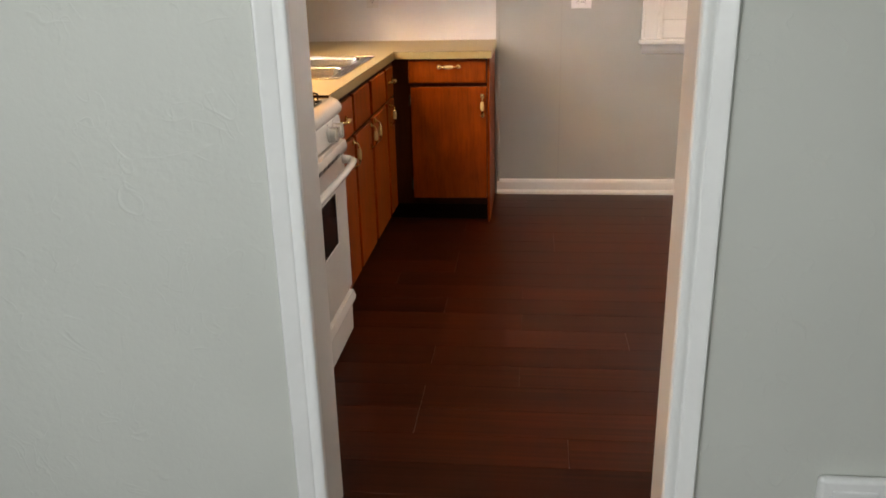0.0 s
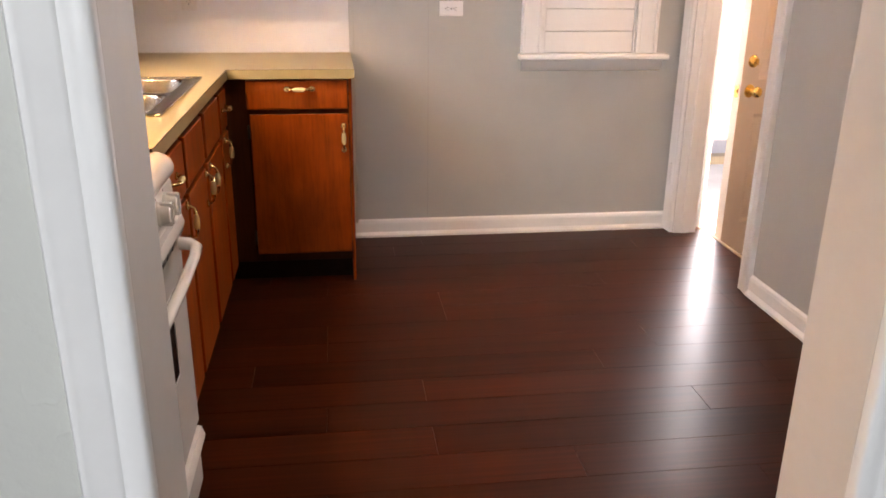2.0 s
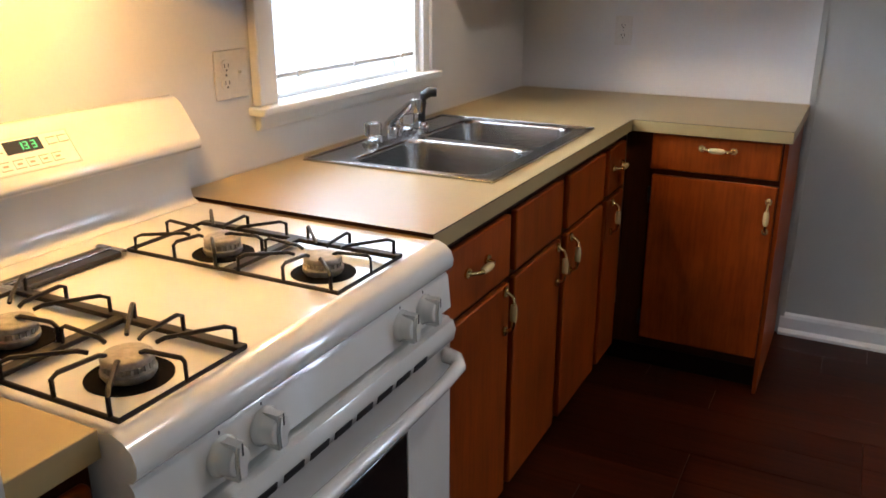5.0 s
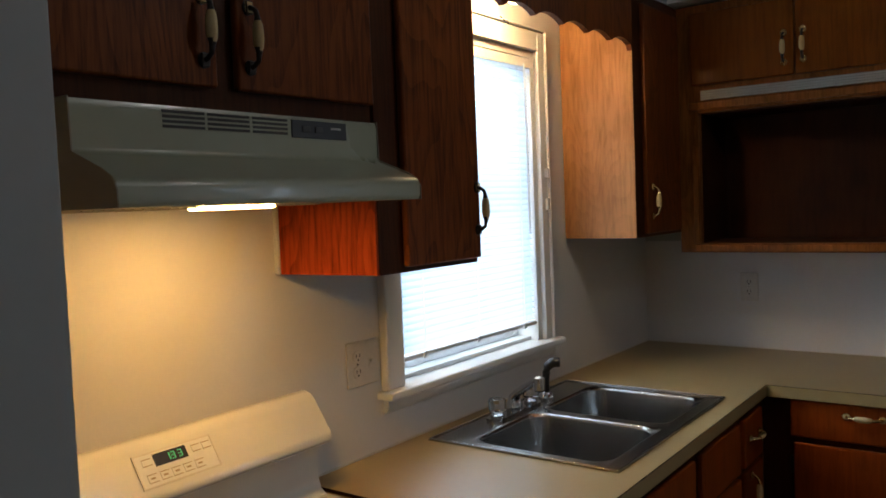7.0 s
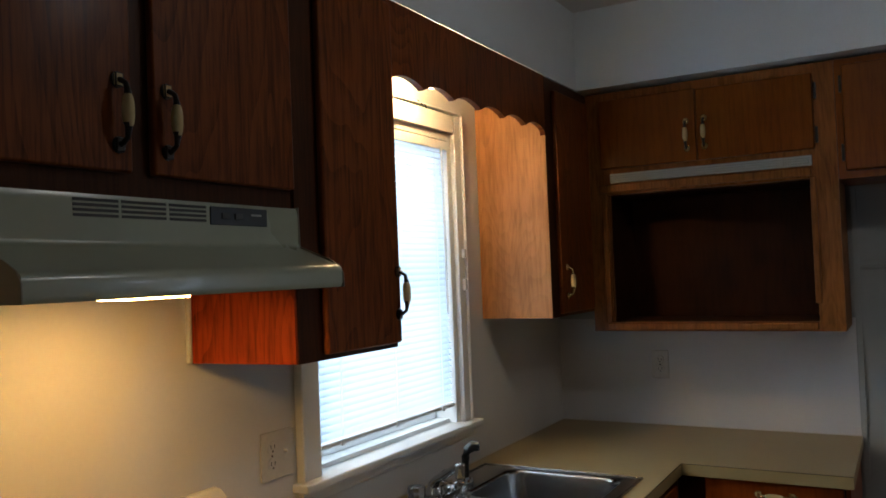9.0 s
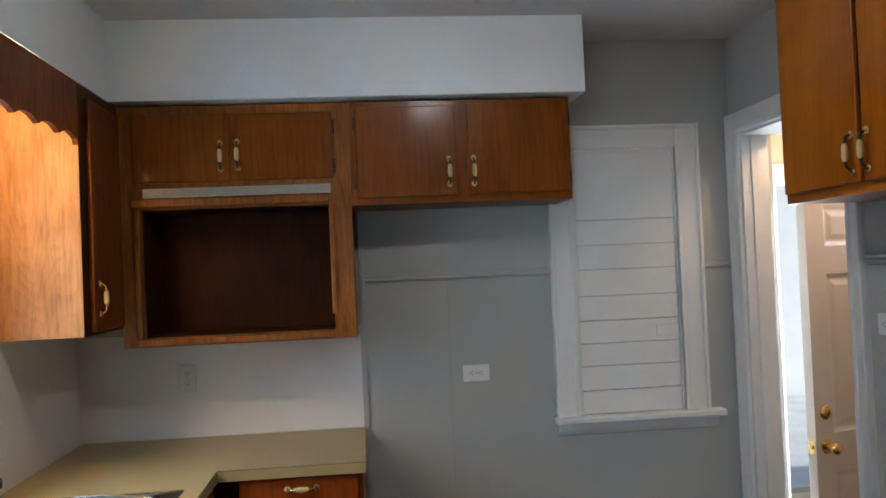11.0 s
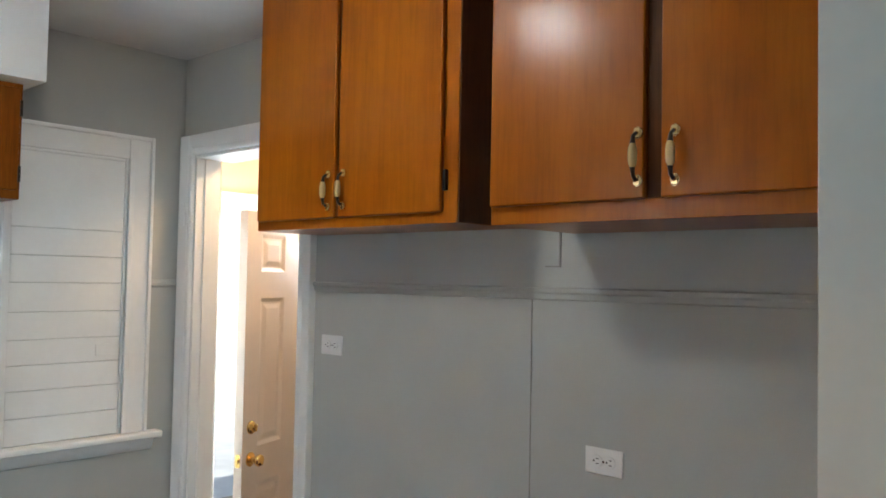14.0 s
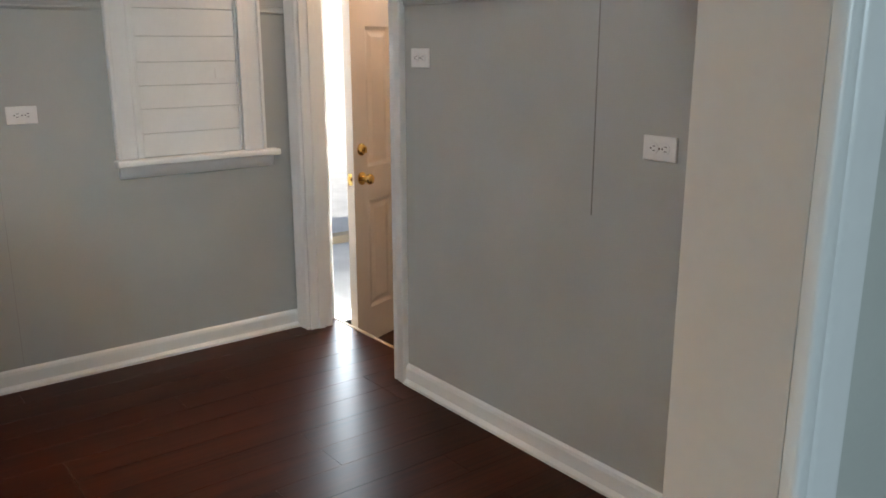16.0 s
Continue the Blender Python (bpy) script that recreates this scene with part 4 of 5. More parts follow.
# wall cupboards on the sink wall
cab = thing("wall_cabinet", "dark stained wooden two-door cupboard above the range hood", "cabinet", (-0.92, 2.28, 1.712), "wall cabinets")
bm = bmesh.new()
carcass(bm, XL + 0.002, -0.79, 1.895, 2.658, 1.716, 2.246)
part("body", bm, WOOD_DARK_SHADE, cab, "face frame nearly black, door shadows put into its colour")
front(cab, "cabinet_door", "+x", -0.772, 1.93, 2.268, 1.757, 2.228, WOOD_DARK, (2.240, 1.848), True, PULL_DARK)
front(cab, "cabinet_door", "+x", -0.772, 2.310, 2.652, 1.757, 2.228, WOOD_DARK, (2.335, 1.846), True, PULL_DARK)
cab = thing("wall_cabinet", "tall dark stained wooden wall cupboard beside the window", "cabinet", (-0.92, 2.85, 1.41), "wall cabinets")
bm = bmesh.new()
carcass(bm, XL + 0.002, -0.79, 2.668, 3.03, 1.412, 2.246)
part("body", bm, WOOD_DARK_SHADE, cab, "face frame nearly black, door shadows put into its colour")
bm = bmesh.new()
prism(bm, [(XL + 0.003, 2.636), (-0.792, 2.661), (-0.792, 2.667), (XL + 0.003, 2.667)], "z", 1.413, 1.712)
part("side_panel", bm, WOOD_RED, cab, "reddish oak veneer side")
bm = bmesh.new()
box(bm, XL + 0.002, XL + 0.012, 2.624, 2.6355, 1.413, 1.565, 0.003)
part("corner_bead", bm, WHITE_WALL, cab, "paint-smeared corner bead")
front(cab, "cabinet_door", "+x", -0.772, 2.742, 3.022, 1.424, 2.228, WOOD_DARK, (3.008, 1.540), True, PULL_DARK)
cab = thing("wall_cabinet", "wooden corner wall cupboard with pale grained side", "cabinet", (-0.92, 4.37, 1.41), "wall cabinets")
bm = bmesh.new()
carcass(bm, XL + 0.002, -0.79, 4.006, YF - 0.006, 1.412, 2.246)
part("body", bm, WOOD_DARK_SHADE, cab, "face frame nearly black, door shadows put into its colour")
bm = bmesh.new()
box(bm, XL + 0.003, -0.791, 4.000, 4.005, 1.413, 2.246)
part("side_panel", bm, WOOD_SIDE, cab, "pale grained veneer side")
front(cab, "cabinet_door", "+x", -0.772, 4.062, 4.390, 1.424, 2.205, WOOD_DARK, (4.10, 1.535))

# scalloped valance over the sink window
bm = bmesh.new()
pts, n = [], 96
for i in range(n + 1):
    y = 3.032 + (3.998 - 3.032) * i / n
    pts.append((y, 2.052 + 0.020 * abs(math.sin(math.pi * (i / n) * 6.0)) ** 0.8 - (0.012 if i in (0, n) else 0)))
pts += [(3.998, 2.246), (3.032, 2.246)]
prism(bm, pts, "x", -0.806, -0.788)
tagged(part("valance", bm, WOOD_DARK, None, "", False), "dark stained scalloped wooden valance over the window", "valance")
bm = bmesh.new()
tube(bm, [(-1.044, 3.585, 2.128), (-1.03, 3.592, 2.112), (-1.026, 3.60, 2.114), (-1.026, 3.606, 2.104)], 0.002, 6)
tagged(part("wall_hook", bm, BLACKMETAL), "small black wire hook above the window", "hook")

# oven-niche cupboard in the corner
cab = thing("niche_cabinet", "wooden wall cupboard with open appliance niche", "cabinet", (-0.35, 4.58, 1.335), "wall cabinets")
CY, CB = 4.42, YF - 0.006
bm = bmesh.new()
for d in ((-0.788, -0.712, CY, CB, 1.335, 2.246), (0.002, 0.0825, CY, CB, 1.335, 2.246), (-0.712, 0.002, CY, CB, 1.335, 1.368), (-0.712, 0.002, CY, CB, 1.853, 2.246)):
    box(bm, *d)
part("face_frame", bm, WOOD_FRAME, cab, "worn oak face frame", False)
# back and lining carry the niche's shade in their colour
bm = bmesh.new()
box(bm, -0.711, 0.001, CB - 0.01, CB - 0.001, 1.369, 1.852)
part("back_panel", bm, WOOD_NICHE_SHADE, cab, "plywood back, niche shade put into its colour", False)
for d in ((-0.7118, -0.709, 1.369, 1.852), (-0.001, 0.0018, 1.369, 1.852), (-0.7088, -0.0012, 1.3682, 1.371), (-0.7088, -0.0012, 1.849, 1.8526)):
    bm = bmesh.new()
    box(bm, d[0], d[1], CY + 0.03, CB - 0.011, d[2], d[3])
    part("lining", bm, WOOD_NICHE_SHADE, cab, "plywood lining, niche shade put into its colour", False)
bm = bmesh.new()
box(bm, -0.736, -0.713, CY - 0.013, CY, 1.368, 1.86, 0.004)
box(bm, -0.006, 0.014, CY - 0.013, CY, 1.43, 1.86, 0.004)
box(bm, -0.746, 0.0, CY - 0.016, CY, 1.862, 1.892, 0.005)
box(bm, -0.73, 0.0, CY - 0.012, CY, 1.340, 1.366, 0.004)
part("moulding", bm, WOOD_FRAME, cab, "chipped wooden edge moulding")
bm = bmesh.new()
box(bm, -0.700, 0.004, CY - 0.009, CY - 0.001, 1.897, 1.932, 0.002)
part("vent_strip", bm, VENTSTRIP, cab, "perforated white metal vent strip")
bm = bmesh.new()
for i in range(88):
    for k in range(3):
        x, z = -0.694 + i * 0.0079, 1.906 + k * 0.0085
        bm.faces.new([bm.verts.new((x + 0.0022 * math.cos(a), CY - 0.0094, z + 0.0022 * math.sin(a))) for a in (0, 1.57, 3.14, 4.71)])
part("perforation", bm, SLOT, cab, "", False)
front(cab, "cabinet_door", "-y", CY - 0.018, -0.734, -0.373, 1.952, 2.214, WOOD_FAR, (-0.405, 2.046), True, PULL_TWO)
front(cab, "cabinet_door", "-y", CY - 0.018, -0.369, 0.016, 1.952, 2.210, WOOD_FAR, (-0.342, 2.050), True, PULL_TWO)
for z in (2.15, 2.0):
    hinge(cab, 0.018, 0.027, CY - 0.012, CY, z)

cab = thing("wall_cabinet", "short brown wooden two-door cupboard with porcelain pulls", "cabinet", (0.52, 4.58, 1.845), "wall cabinets")
bm = bmesh.new()
carcass(bm, 0.0835, 0.956, CY, CB, 1.842, 2.246)
part("body", bm, WOOD_FAR, cab)
front(cab, "cabinet_door", "-y", CY - 0.018, 0.106, 0.497, 1.868, 2.222, WOOD_FAR, (0.466, 1.962), True, PULL_TWO)
front(cab, "cabinet_door", "-y", CY - 0.018, 0.540, 0.944, 1.872, 2.228, WOOD_FAR, (0.562, 1.962), True, PULL_TWO)
for z in (2.16, 1.93):
    hinge(cab, 0.096, 0.104, CY - 0.012, CY, z)
    hinge(cab, 0.946, 0.9545, CY - 0.012, CY, z)

# wall cupboards on the panelled wall
cab = thing("wall_cabinet", "tall orange-brown wooden two-door cupboard up to the ceiling", "cabinet", (1.63, 3.3, 1.744), "tall wall cabinets")
bm = bmesh.new()
carcass(bm, 1.486, XR - 0.001, 2.853, 3.757, 1.744, 2.552)
part("body", bm, WOOD_UP, cab)
# side and stile are darkened where the gaps lie in shade
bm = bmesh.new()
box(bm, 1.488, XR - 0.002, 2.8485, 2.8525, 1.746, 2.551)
part("side_panel", bm, WOOD_UP_SHADE, cab, "side darkened for the shade between the cupboards")
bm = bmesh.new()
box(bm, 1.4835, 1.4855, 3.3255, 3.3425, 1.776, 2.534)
part("stile", bm, WOOD_UP_SHADE, cab, "stile darkened for the shade between the doors")
front(cab, "cabinet_door", "-x", 1.468, 3.344, 3.740, 1.774, 2.535, WOOD_UP, (3.365, 1.858), True, PULL_TWO)
front(cab, "cabinet_door", "-x", 1.468, 2.902, 3.324, 1.774, 2.535, WOOD_UP, (3.295, 1.858), True, PULL_TWO)
for z in (1.86, 2.45):
    hinge(cab, 1.474, 1.486, 2.888, 2.899, z)
cab = thing("wall_cabinet", "deep orange-brown wooden two-door cupboard near the doorway", "cabinet", (1.58, 2.25, 1.725), "tall wall cabinets")
bm = bmesh.new()
carcass(bm, 1.400, XR - 0.001, 1.80, 2.668, 1.725, 2.552)
part("body", bm, WOOD_UP, cab)
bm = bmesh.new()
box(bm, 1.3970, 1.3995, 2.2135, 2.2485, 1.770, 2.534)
part("stile", bm, WOOD_UP_SHADE, cab, "stile darkened for the shade between the doors")
front(cab, "cabinet_door", "-x", 1.382, 2.250, 2.660, 1.768, 2.535, WOOD_UP, (2.262, 1.855), True, PULL_TWO)
front(cab, "cabinet_door", "-x", 1.382, 1.815, 2.212, 1.768, 2.535, WOOD_UP, (2.178, 1.852), True, PULL_TWO)

# ---- range hood ----
HY0, HY1 = 1.972, 2.582
hood = thing("range_hood", "almond enamelled under-cupboard range hood, lamp on", "range hood", (-0.83, 2.277, 1.565))
prof = [(XL + 0.004, 1.578), (XL + 0.004, 1.712), (-0.712, 1.712), (-0.709, 1.70), (-0.709, 1.648), (-0.704, 1.638), (-0.622, 1.606), (-0.613, 1.600), (-0.611, 1.592), (-0.611, 1.574), (-0.615, 1.566), (-0.63, 1.566), (-0.64, 1.590), (-0.70, 1.600)]
bm = bmesh.new()
prism(bm, prof, "y", HY0 + 0.002, HY1 - 0.002)
part("canopy", bm, ALMOND, hood)
for y in (HY0, HY1 - 0.0018):
    bm = bmesh.new()
    prism(bm, [(XL + 0.004, 1.566), (XL + 0.004, 1.714), (-0.708, 1.714), (-0.706, 1.642), (-0.64, 1.617), (-0.618, 1.605), (-0.609, 1.590), (-0.609, 1.566)], "y", y, y + 0.0018)
    part("side_plate", bm, ALMOND_OLD, hood, "grease-browned side plates")
bm = bmesh.new()
for a, b in ((2.113, 2.186), (2.192, 2.272), (2.279, 2.353)):
    for k in range(4):
        box(bm, -0.7095, -0.7078, a, b, 1.680 + k * 0.0072, 1.684 + k * 0.0072)
part("vent_slot", bm, SLOT, hood, "", False)
bm = bmesh.new()
box(bm, -0.7095, -0.707, 2.362, 2.495, 1.676, 1.706, 0.001)
part("switch_panel", bm, BLACK, hood, "black switch panel")
for y in (2.385, 2.415):
    bm = bmesh.new()
    box(bm, -0.7065, -0.7045, y, y + 0.018, 1.686, 1.696, 0.0008)
    part("rocker", bm, SLOT, hood)
bm = bmesh.new()
box(bm, -0.7072, -0.7066, 2.455, 2.48, 1.693, 1.6965)
part("badge", bm, VENTSTRIP, hood)
bm = bmesh.new()
box(bm, -0.99, -0.65, 2.02, 2.53, 1.566, 1.572, 0.002)
part("filter_plate", bm, ALMOND_OLD, hood)
bm = bmesh.new()
for i in range(30):
    y = 2.03 + i * 0.0165
    prism(bm, [(y, 1.5662), (y + 0.005, 1.5635), (y + 0.010, 1.5662)], "x", -0.98, -0.80)
part("filter_rib", bm, ALMOND_OLD, hood, "ribbed grease filter", False)["kind"] = "stuff"
bm = bmesh.new()
box(bm, -0.835, -0.765, 2.240, 2.370, 1.5600, 1.5680, 0.003, 2)
part("lamp_lens", bm, LAMP_HOOD, hood, "glowing warm lamp lens")

# ---- gas range ----
RY0, RY1 = 1.9135, 2.672
rng = thing("gas_range", "white enamelled four-burner gas range, digital clock lit", "range", (-0.7, 2.295, 0))
bm = bmesh.new()
box(bm, XL + 0.03, -0.40, RY0 + 0.003, RY1 - 0.003, 0.02, 0.872, 0.004)
for x in (-0.95, -0.46):
    for y in (RY0 + 0.06, RY1 - 0.06):
        lathe(bm, [(0.018, 0.0), (0.018, 0.012), (0.01, 0.022)], (x, y, 0), "z", 12)
part("body", bm, ENAMEL, rng)
bm = bmesh.new()
prof = [(XL + 0.06, 0.874), (XL + 0.06, 0.913), (-0.90, 0.913), (-0.885, 0.910), (-0.425, 0.910), (-0.41, 0.9145), (-0.395, 0.914), (-0.378, 0.908), (-0.366, 0.897), (-0.361, 0.882), (-0.363, 0.868), (-0.372, 0.858), (-0.40, 0.856)]
prism(bm, prof, "y", RY0, RY1)
part("cooktop", bm, ENAMEL, rng)
bm = bmesh.new()
prof = [(XL + 0.008, 0.89), (XL + 0.008, 1.133), (XL + 0.03, 1.142), (-1.012, 1.138), (-0.998, 1.125), (-0.955, 1.060), (-0.951, 1.045), (-0.956, 1.036), (-0.985, 1.030), (-0.995, 1.020), (-0.998, 0.95), (-0.99, 0.925), (-0.975, 0.915), (-0.975, 0.905)]
prism(bm, prof, "y", RY0 + 0.002, RY1 - 0.006)
part("backguard", bm, ENAMEL, rng, "white curved backguard")


def on_guard(y, s, lift):
    """Place on the sloped face of the backguard: s from its upper edge 0 to its lower edge 1."""
    return Vector((-0.998 + 0.043 * s + 0.0018 + lift, y, 1.125 - 0.065 * s + lift * 0.5))


def guard_patch(bm, y0, y1, s0, s1, lift=0.001, thick=0.001):
    lo = [on_guard(y, s, lift) for y, s in ((y0, s0), (y1, s0), (y1, s1), (y0, s1))]
    hi = [on_guard(y, s, lift + thick) for y, s in ((y0, s0), (y1, s0), (y1, s1), (y0, s1))]
    a, b = [bm.verts.new(p) for p in lo], [bm.verts.new(p) for p in hi]
    bm.faces.new(a), bm.faces.new(b[::-1])
    for i in range(4):
        bm.faces.new((a[i], a[(i + 1) % 4], b[(i + 1) % 4], b[i]))


bm = bmesh.new()
guard_patch(bm, 2.210, 2.372, 0.10, 0.86, -0.0015, 0.0022)
panel = part("control_panel", bm, PLATE, rng, "white clock panel with buttons", False)
bm = bmesh.new()
guard_patch(bm, 2.246, 2.315, 0.14, 0.44, 0.0012, 0.0008)
part("clock_display", bm, BLACK, panel, "black clock display", False)
bm = bmesh.new()
for y in (2.222, 2.327, 2.350):
    guard_patch(bm, y, y + 0.018, 0.20, 0.38, 0.0012, 0.0008)
for y in (2.222, 2.248, 2.272, 2.297, 2.322):
    guard_patch(bm, y, y + 0.019, 0.58, 0.78, 0.0012, 0.0008)
part("button", bm, PLATE, panel, "", False)
bm = bmesh.new()
for y in (2.222, 2.327, 2.350):
    for h in (0.20, 0.355):
        guard_patch(bm, y, y + 0.018, h, h + 0.022, 0.0021, 0.0003)
for y in (2.222, 2.248, 2.272, 2.297, 2.322):
    guard_patch(bm, y, y + 0.019, 0.575, 0.595, 0.0021, 0.0003)
    guard_patch(bm, y, y + 0.019, 0.765, 0.785, 0.0021, 0.0003)
    guard_patch(bm, y + 0.005, y + 0.014, 0.655, 0.70, 0.0021, 0.0003)
part("key_print", bm, KEYINK, panel, "tan printed key outlines", False)
bm = bmesh.new()
for y0, y1, s0, s1 in ((2.207, 2.375, 0.065, 0.10), (2.207, 2.375, 0.86, 0.895), (2.207, 2.2098, 0.10, 0.86), (2.3722, 2.375, 0.10, 0.86)):
    guard_patch(bm, y0, y1, s0, s1, -0.0008, 0.0018)
part("panel_rim", bm, PLATE_OLD, panel, "cream raised rim", False)
bm = bmesh.new()
SEG = {"1": "bc", "3": "abgcd"}
for d, y in (("1", 2.270), ("3", 2.281), ("3", 2.296)):
    w, h0, h1, hm = 0.0085, 0.20, 0.38, 0.29
    strokes = {"a": (0, w, h0, h0 + 0.022), "g": (0, w, hm - 0.011, hm + 0.011), "d": (0, w, h1 - 0.022, h1), "b": (w - 0.002, w, h0, hm), "c": (w - 0.002, w, hm, h1)}
    for sname in SEG[d]:
        a, b, c, e = strokes[sname]
        guard_patch(bm, y + a, y + b, c, e, 0.0024, 0.0004)
for h in (0.25, 0.335):
    guard_patch(bm, 2.2785, 2.2800, h - 0.012, h + 0.012, 0.0024, 0.0004)
part("clock_digits", bm, GREENLED, panel, "green digits 1:33", False)
bm = bmesh.new()
box(bm, -0.908, -0.850, 2.136, 2.340, 0.911, 0.921, 0.003)
vent = part("oven_vent", bm, BLACK, rng, "black oven vent grille")
bm = bmesh.new()
for y in (2.128, 2.336):
    box(bm, -0.912, -0.846, y, y + 0.012, 0.911, 0.925, 0.003)
tube(bm, [(-0.878, 2.135, 0.923), (-0.878, 2.340, 0.923)], 0.004, 8)
part("vent_trim", bm, CHROME, vent, "chrome end clips")


def grate(y0, y1):
    """Two-burner wire grate: a flat frame with bent prongs rising over each burner."""
    bm = bmesh.new()
    x0, x1, z = -0.848, -0.405, 0.921
    xm, r = (x0 + x1) / 2, 0.0038
    tube(bm, [(x0, y0, z), (x1, y0, z), (x1, y1, z), (x0, y1, z), (x0, y0, z)], r, 8)
    box(bm, xm - 0.010, xm + 0.010, y0, y1, z - 0.004, z + 0.004, 0.002)
    box(bm, x0, x1, y1 - 0.010, y1 + 0.008, z - 0.004, z + 0.004, 0.002)
    ym, h = (y0 + y1) / 2, 0.030
    for a, b in ((x0, xm - 0.004), (xm + 0.004, x1)):
        c = (a + b) / 2
        for px, py, qx, qy in ((a, ym, c - 0.03, ym), (b, ym, c + 0.03, ym), (c, y0, c, ym - 0.026), (c, y1, c, ym + 0.026),
                               (a + 0.02, y0, c - 0.025, ym - 0.03), (b - 0.02, y1, c + 0.025, ym + 0.03), (a + 0.02, y1, c - 0.025, ym + 0.03), (b - 0.02, y0, c + 0.025, ym - 0.03)):
            dx, dy = (qx - px) * 0.12, (qy - py) * 0.12
            tube(bm, [(px, py, z), (px, py, z + h * 0.85), (px + dx, py + dy, z + h), (qx - dx, qy - dy, z + h * 0.88), (qx, qy, z + h * 0.72)], 0.0032, 6)
    return part("grate", bm, IRON, rng, "black wire burner grate")


for y0, y1, yb in ((1.930, 2.135, 2.026), (2.352, 2.542, 2.440)):
    grate(y0, y1)
    for x in (-0.712, -0.500):
        bm = bmesh.new()
        lathe(bm, [(0.054, 0.9102), (0.054, 0.9112), (0.036, 0.9112)], (x, yb, 0), "z", 28)
        hole = part("burner_well", bm, WELL, rng, "flat black disc for the shade in the burner well")
        bm = bmesh.new()
        lathe(bm, [(0.030, 0.911), (0.034, 0.917), (0.034, 0.922), (0.029, 0.924), (0.029, 0.931), (0.032, 0.933), (0.032, 0.939), (0.029, 0.942), (0.012, 0.943)], (x, yb, 0), "z", 28)
        for k in range(20):
            a = 2 * math.pi * k / 20
            bx, by = x + 0.0292 * math.cos(a), yb + 0.0292 * math.sin(a)
            box(bm, bx - 0.002, bx + 0.002, by - 0.002, by + 0.002, 0.924, 0.931)
        part("burner", bm, BURNER, rng, "grey cast burner head with soot")
# control panel, knobs, oven door, drawer
bm = bmesh.new()
prism(bm, [(-0.40, 0.778), (-0.375, 0.778), (-0.366, 0.785), (-0.372, 0.848), (-0.378, 0.856), (-0.40, 0.856)], "y", RY0 + 0.001, RY1 - 0.001)
part("control_front", bm, ENAMEL, rng)
for y in (2.048, 2.128, 2.490, 2.570):
    bm = bmesh.new()
    lathe(bm, [(0.027, 0.0), (0.0275, 0.004), (0.0245, 0.008), (0.0225, 0.012), (0.0205, 0.026), (0.0175, 0.0295)], (-0.370, y, 0.818), "x", 24)
    prism(bm, [(y - 0.0085, 0.793), (y + 0.0085, 0.793), (y + 0.0105, 0.818), (y + 0.0070, 0.843), (y - 0.0070, 0.843), (y - 0.0105, 0.818)], "x", -0.364, -0.336)
    bmesh.ops.bevel(bm, geom=[e for e in bm.edges if e.calc_length() > 0.0135 and all(v.co.x > -0.337 for v in e.verts) and abs(e.verts[0].co.x - e.verts[1].co.x) < 1e-4], offset=0.003, segments=2, affect="EDGES")
    knob = part("knob", bm, ENAMEL, rng, "white burner knob")
    bm = bmesh.new()
    box(bm, -0.3359, -0.3354, y - 0.0012, y + 0.0012, 0.828, 0.845)
    box(bm, -0.3712, -0.3704, y - 0.001, y + 0.001, 0.8475, 0.8525)
    part("pointer_mark", bm, BLACK, knob, "", False)
bm = bmesh.new()
box(bm, -0.40, -0.362, RY0 + 0.005, RY1 - 0.005, 0.205, 0.772, 0.008, 3)
door = part("oven_door", bm, ENAMEL, rng, "white oven door with dark window")
bm = bmesh.new()
box(bm, -0.364, -0.3595, 2.105, 2.487, 0.435, 0.615, 0.004, 2)
part("oven_window", bm, OVENGLASS, door, "dark oven glass")
bm = bmesh.new()
for a in (((2.092, 0.422), (2.5, 0.434)), ((2.092, 0.616), (2.5, 0.628)), ((2.092, 0.434), (2.104, 0.616)), ((2.488, 0.434), (2.5, 0.616))):
    box(bm, -0.3635, -0.3580, a[0][0], a[1][0], a[0][1], a[1][1], 0.002)
part("window_surround", bm, ENAMEL, door)
bm = bmesh.new()
prism(bm, [(-0.364, 0.722), (-0.350, 0.730), (-0.346, 0.752), (-0.352, 0.770), (-0.364, 0.772)], "y", RY0 + 0.02, RY1 - 0.02)
part("vent_rail", bm, ENAMEL, door)
bm = bmesh.new()
for i in range(9):
    y = 2.015 + i * 0.060
    prism(bm, [(-0.3495, 0.7305), (-0.3478, 0.7310), (-0.3455, 0.7435), (-0.347, 0.744)], "y", y, y + 0.044)
part("vent_slot", bm, BLACK, door, "", False)
bm = bmesh.new()
ys = [1.950, 1.958, 1.985, 2.06, 2.20, 2.39, 2.53, 2.605, 2.632, 2.640]
xs = [-0.362, -0.335, -0.317, -0.311, -0.309, -0.309, -0.311, -0.317, -0.335, -0.362]
tube(bm, [(x, y, 0.700) for x, y in zip(xs, ys)], 0.0125, 12, [0.016, 0.015, 0.0135, 0.0125, 0.0125, 0.0125, 0.0125, 0.0135, 0.015, 0.016])
part("handle", bm, ENAMEL, door, "white curved oven handle")
bm = bmesh.new()
box(bm, -0.40, -0.366, RY0 + 0.006, RY1 - 0.006, 0.03, 0.196, 0.008, 3)
drw = part("drawer", bm, ENAMEL, rng)
bm = bmesh.new()
prism(bm, [(-0.368, 0.150), (-0.352, 0.156), (-0.350, 0.166), (-0.358, 0.190), (-0.368, 0.193)], "y", RY0 + 0.01, RY1 - 0.01)
part("drawer_lip", bm, ENAMEL, drw)

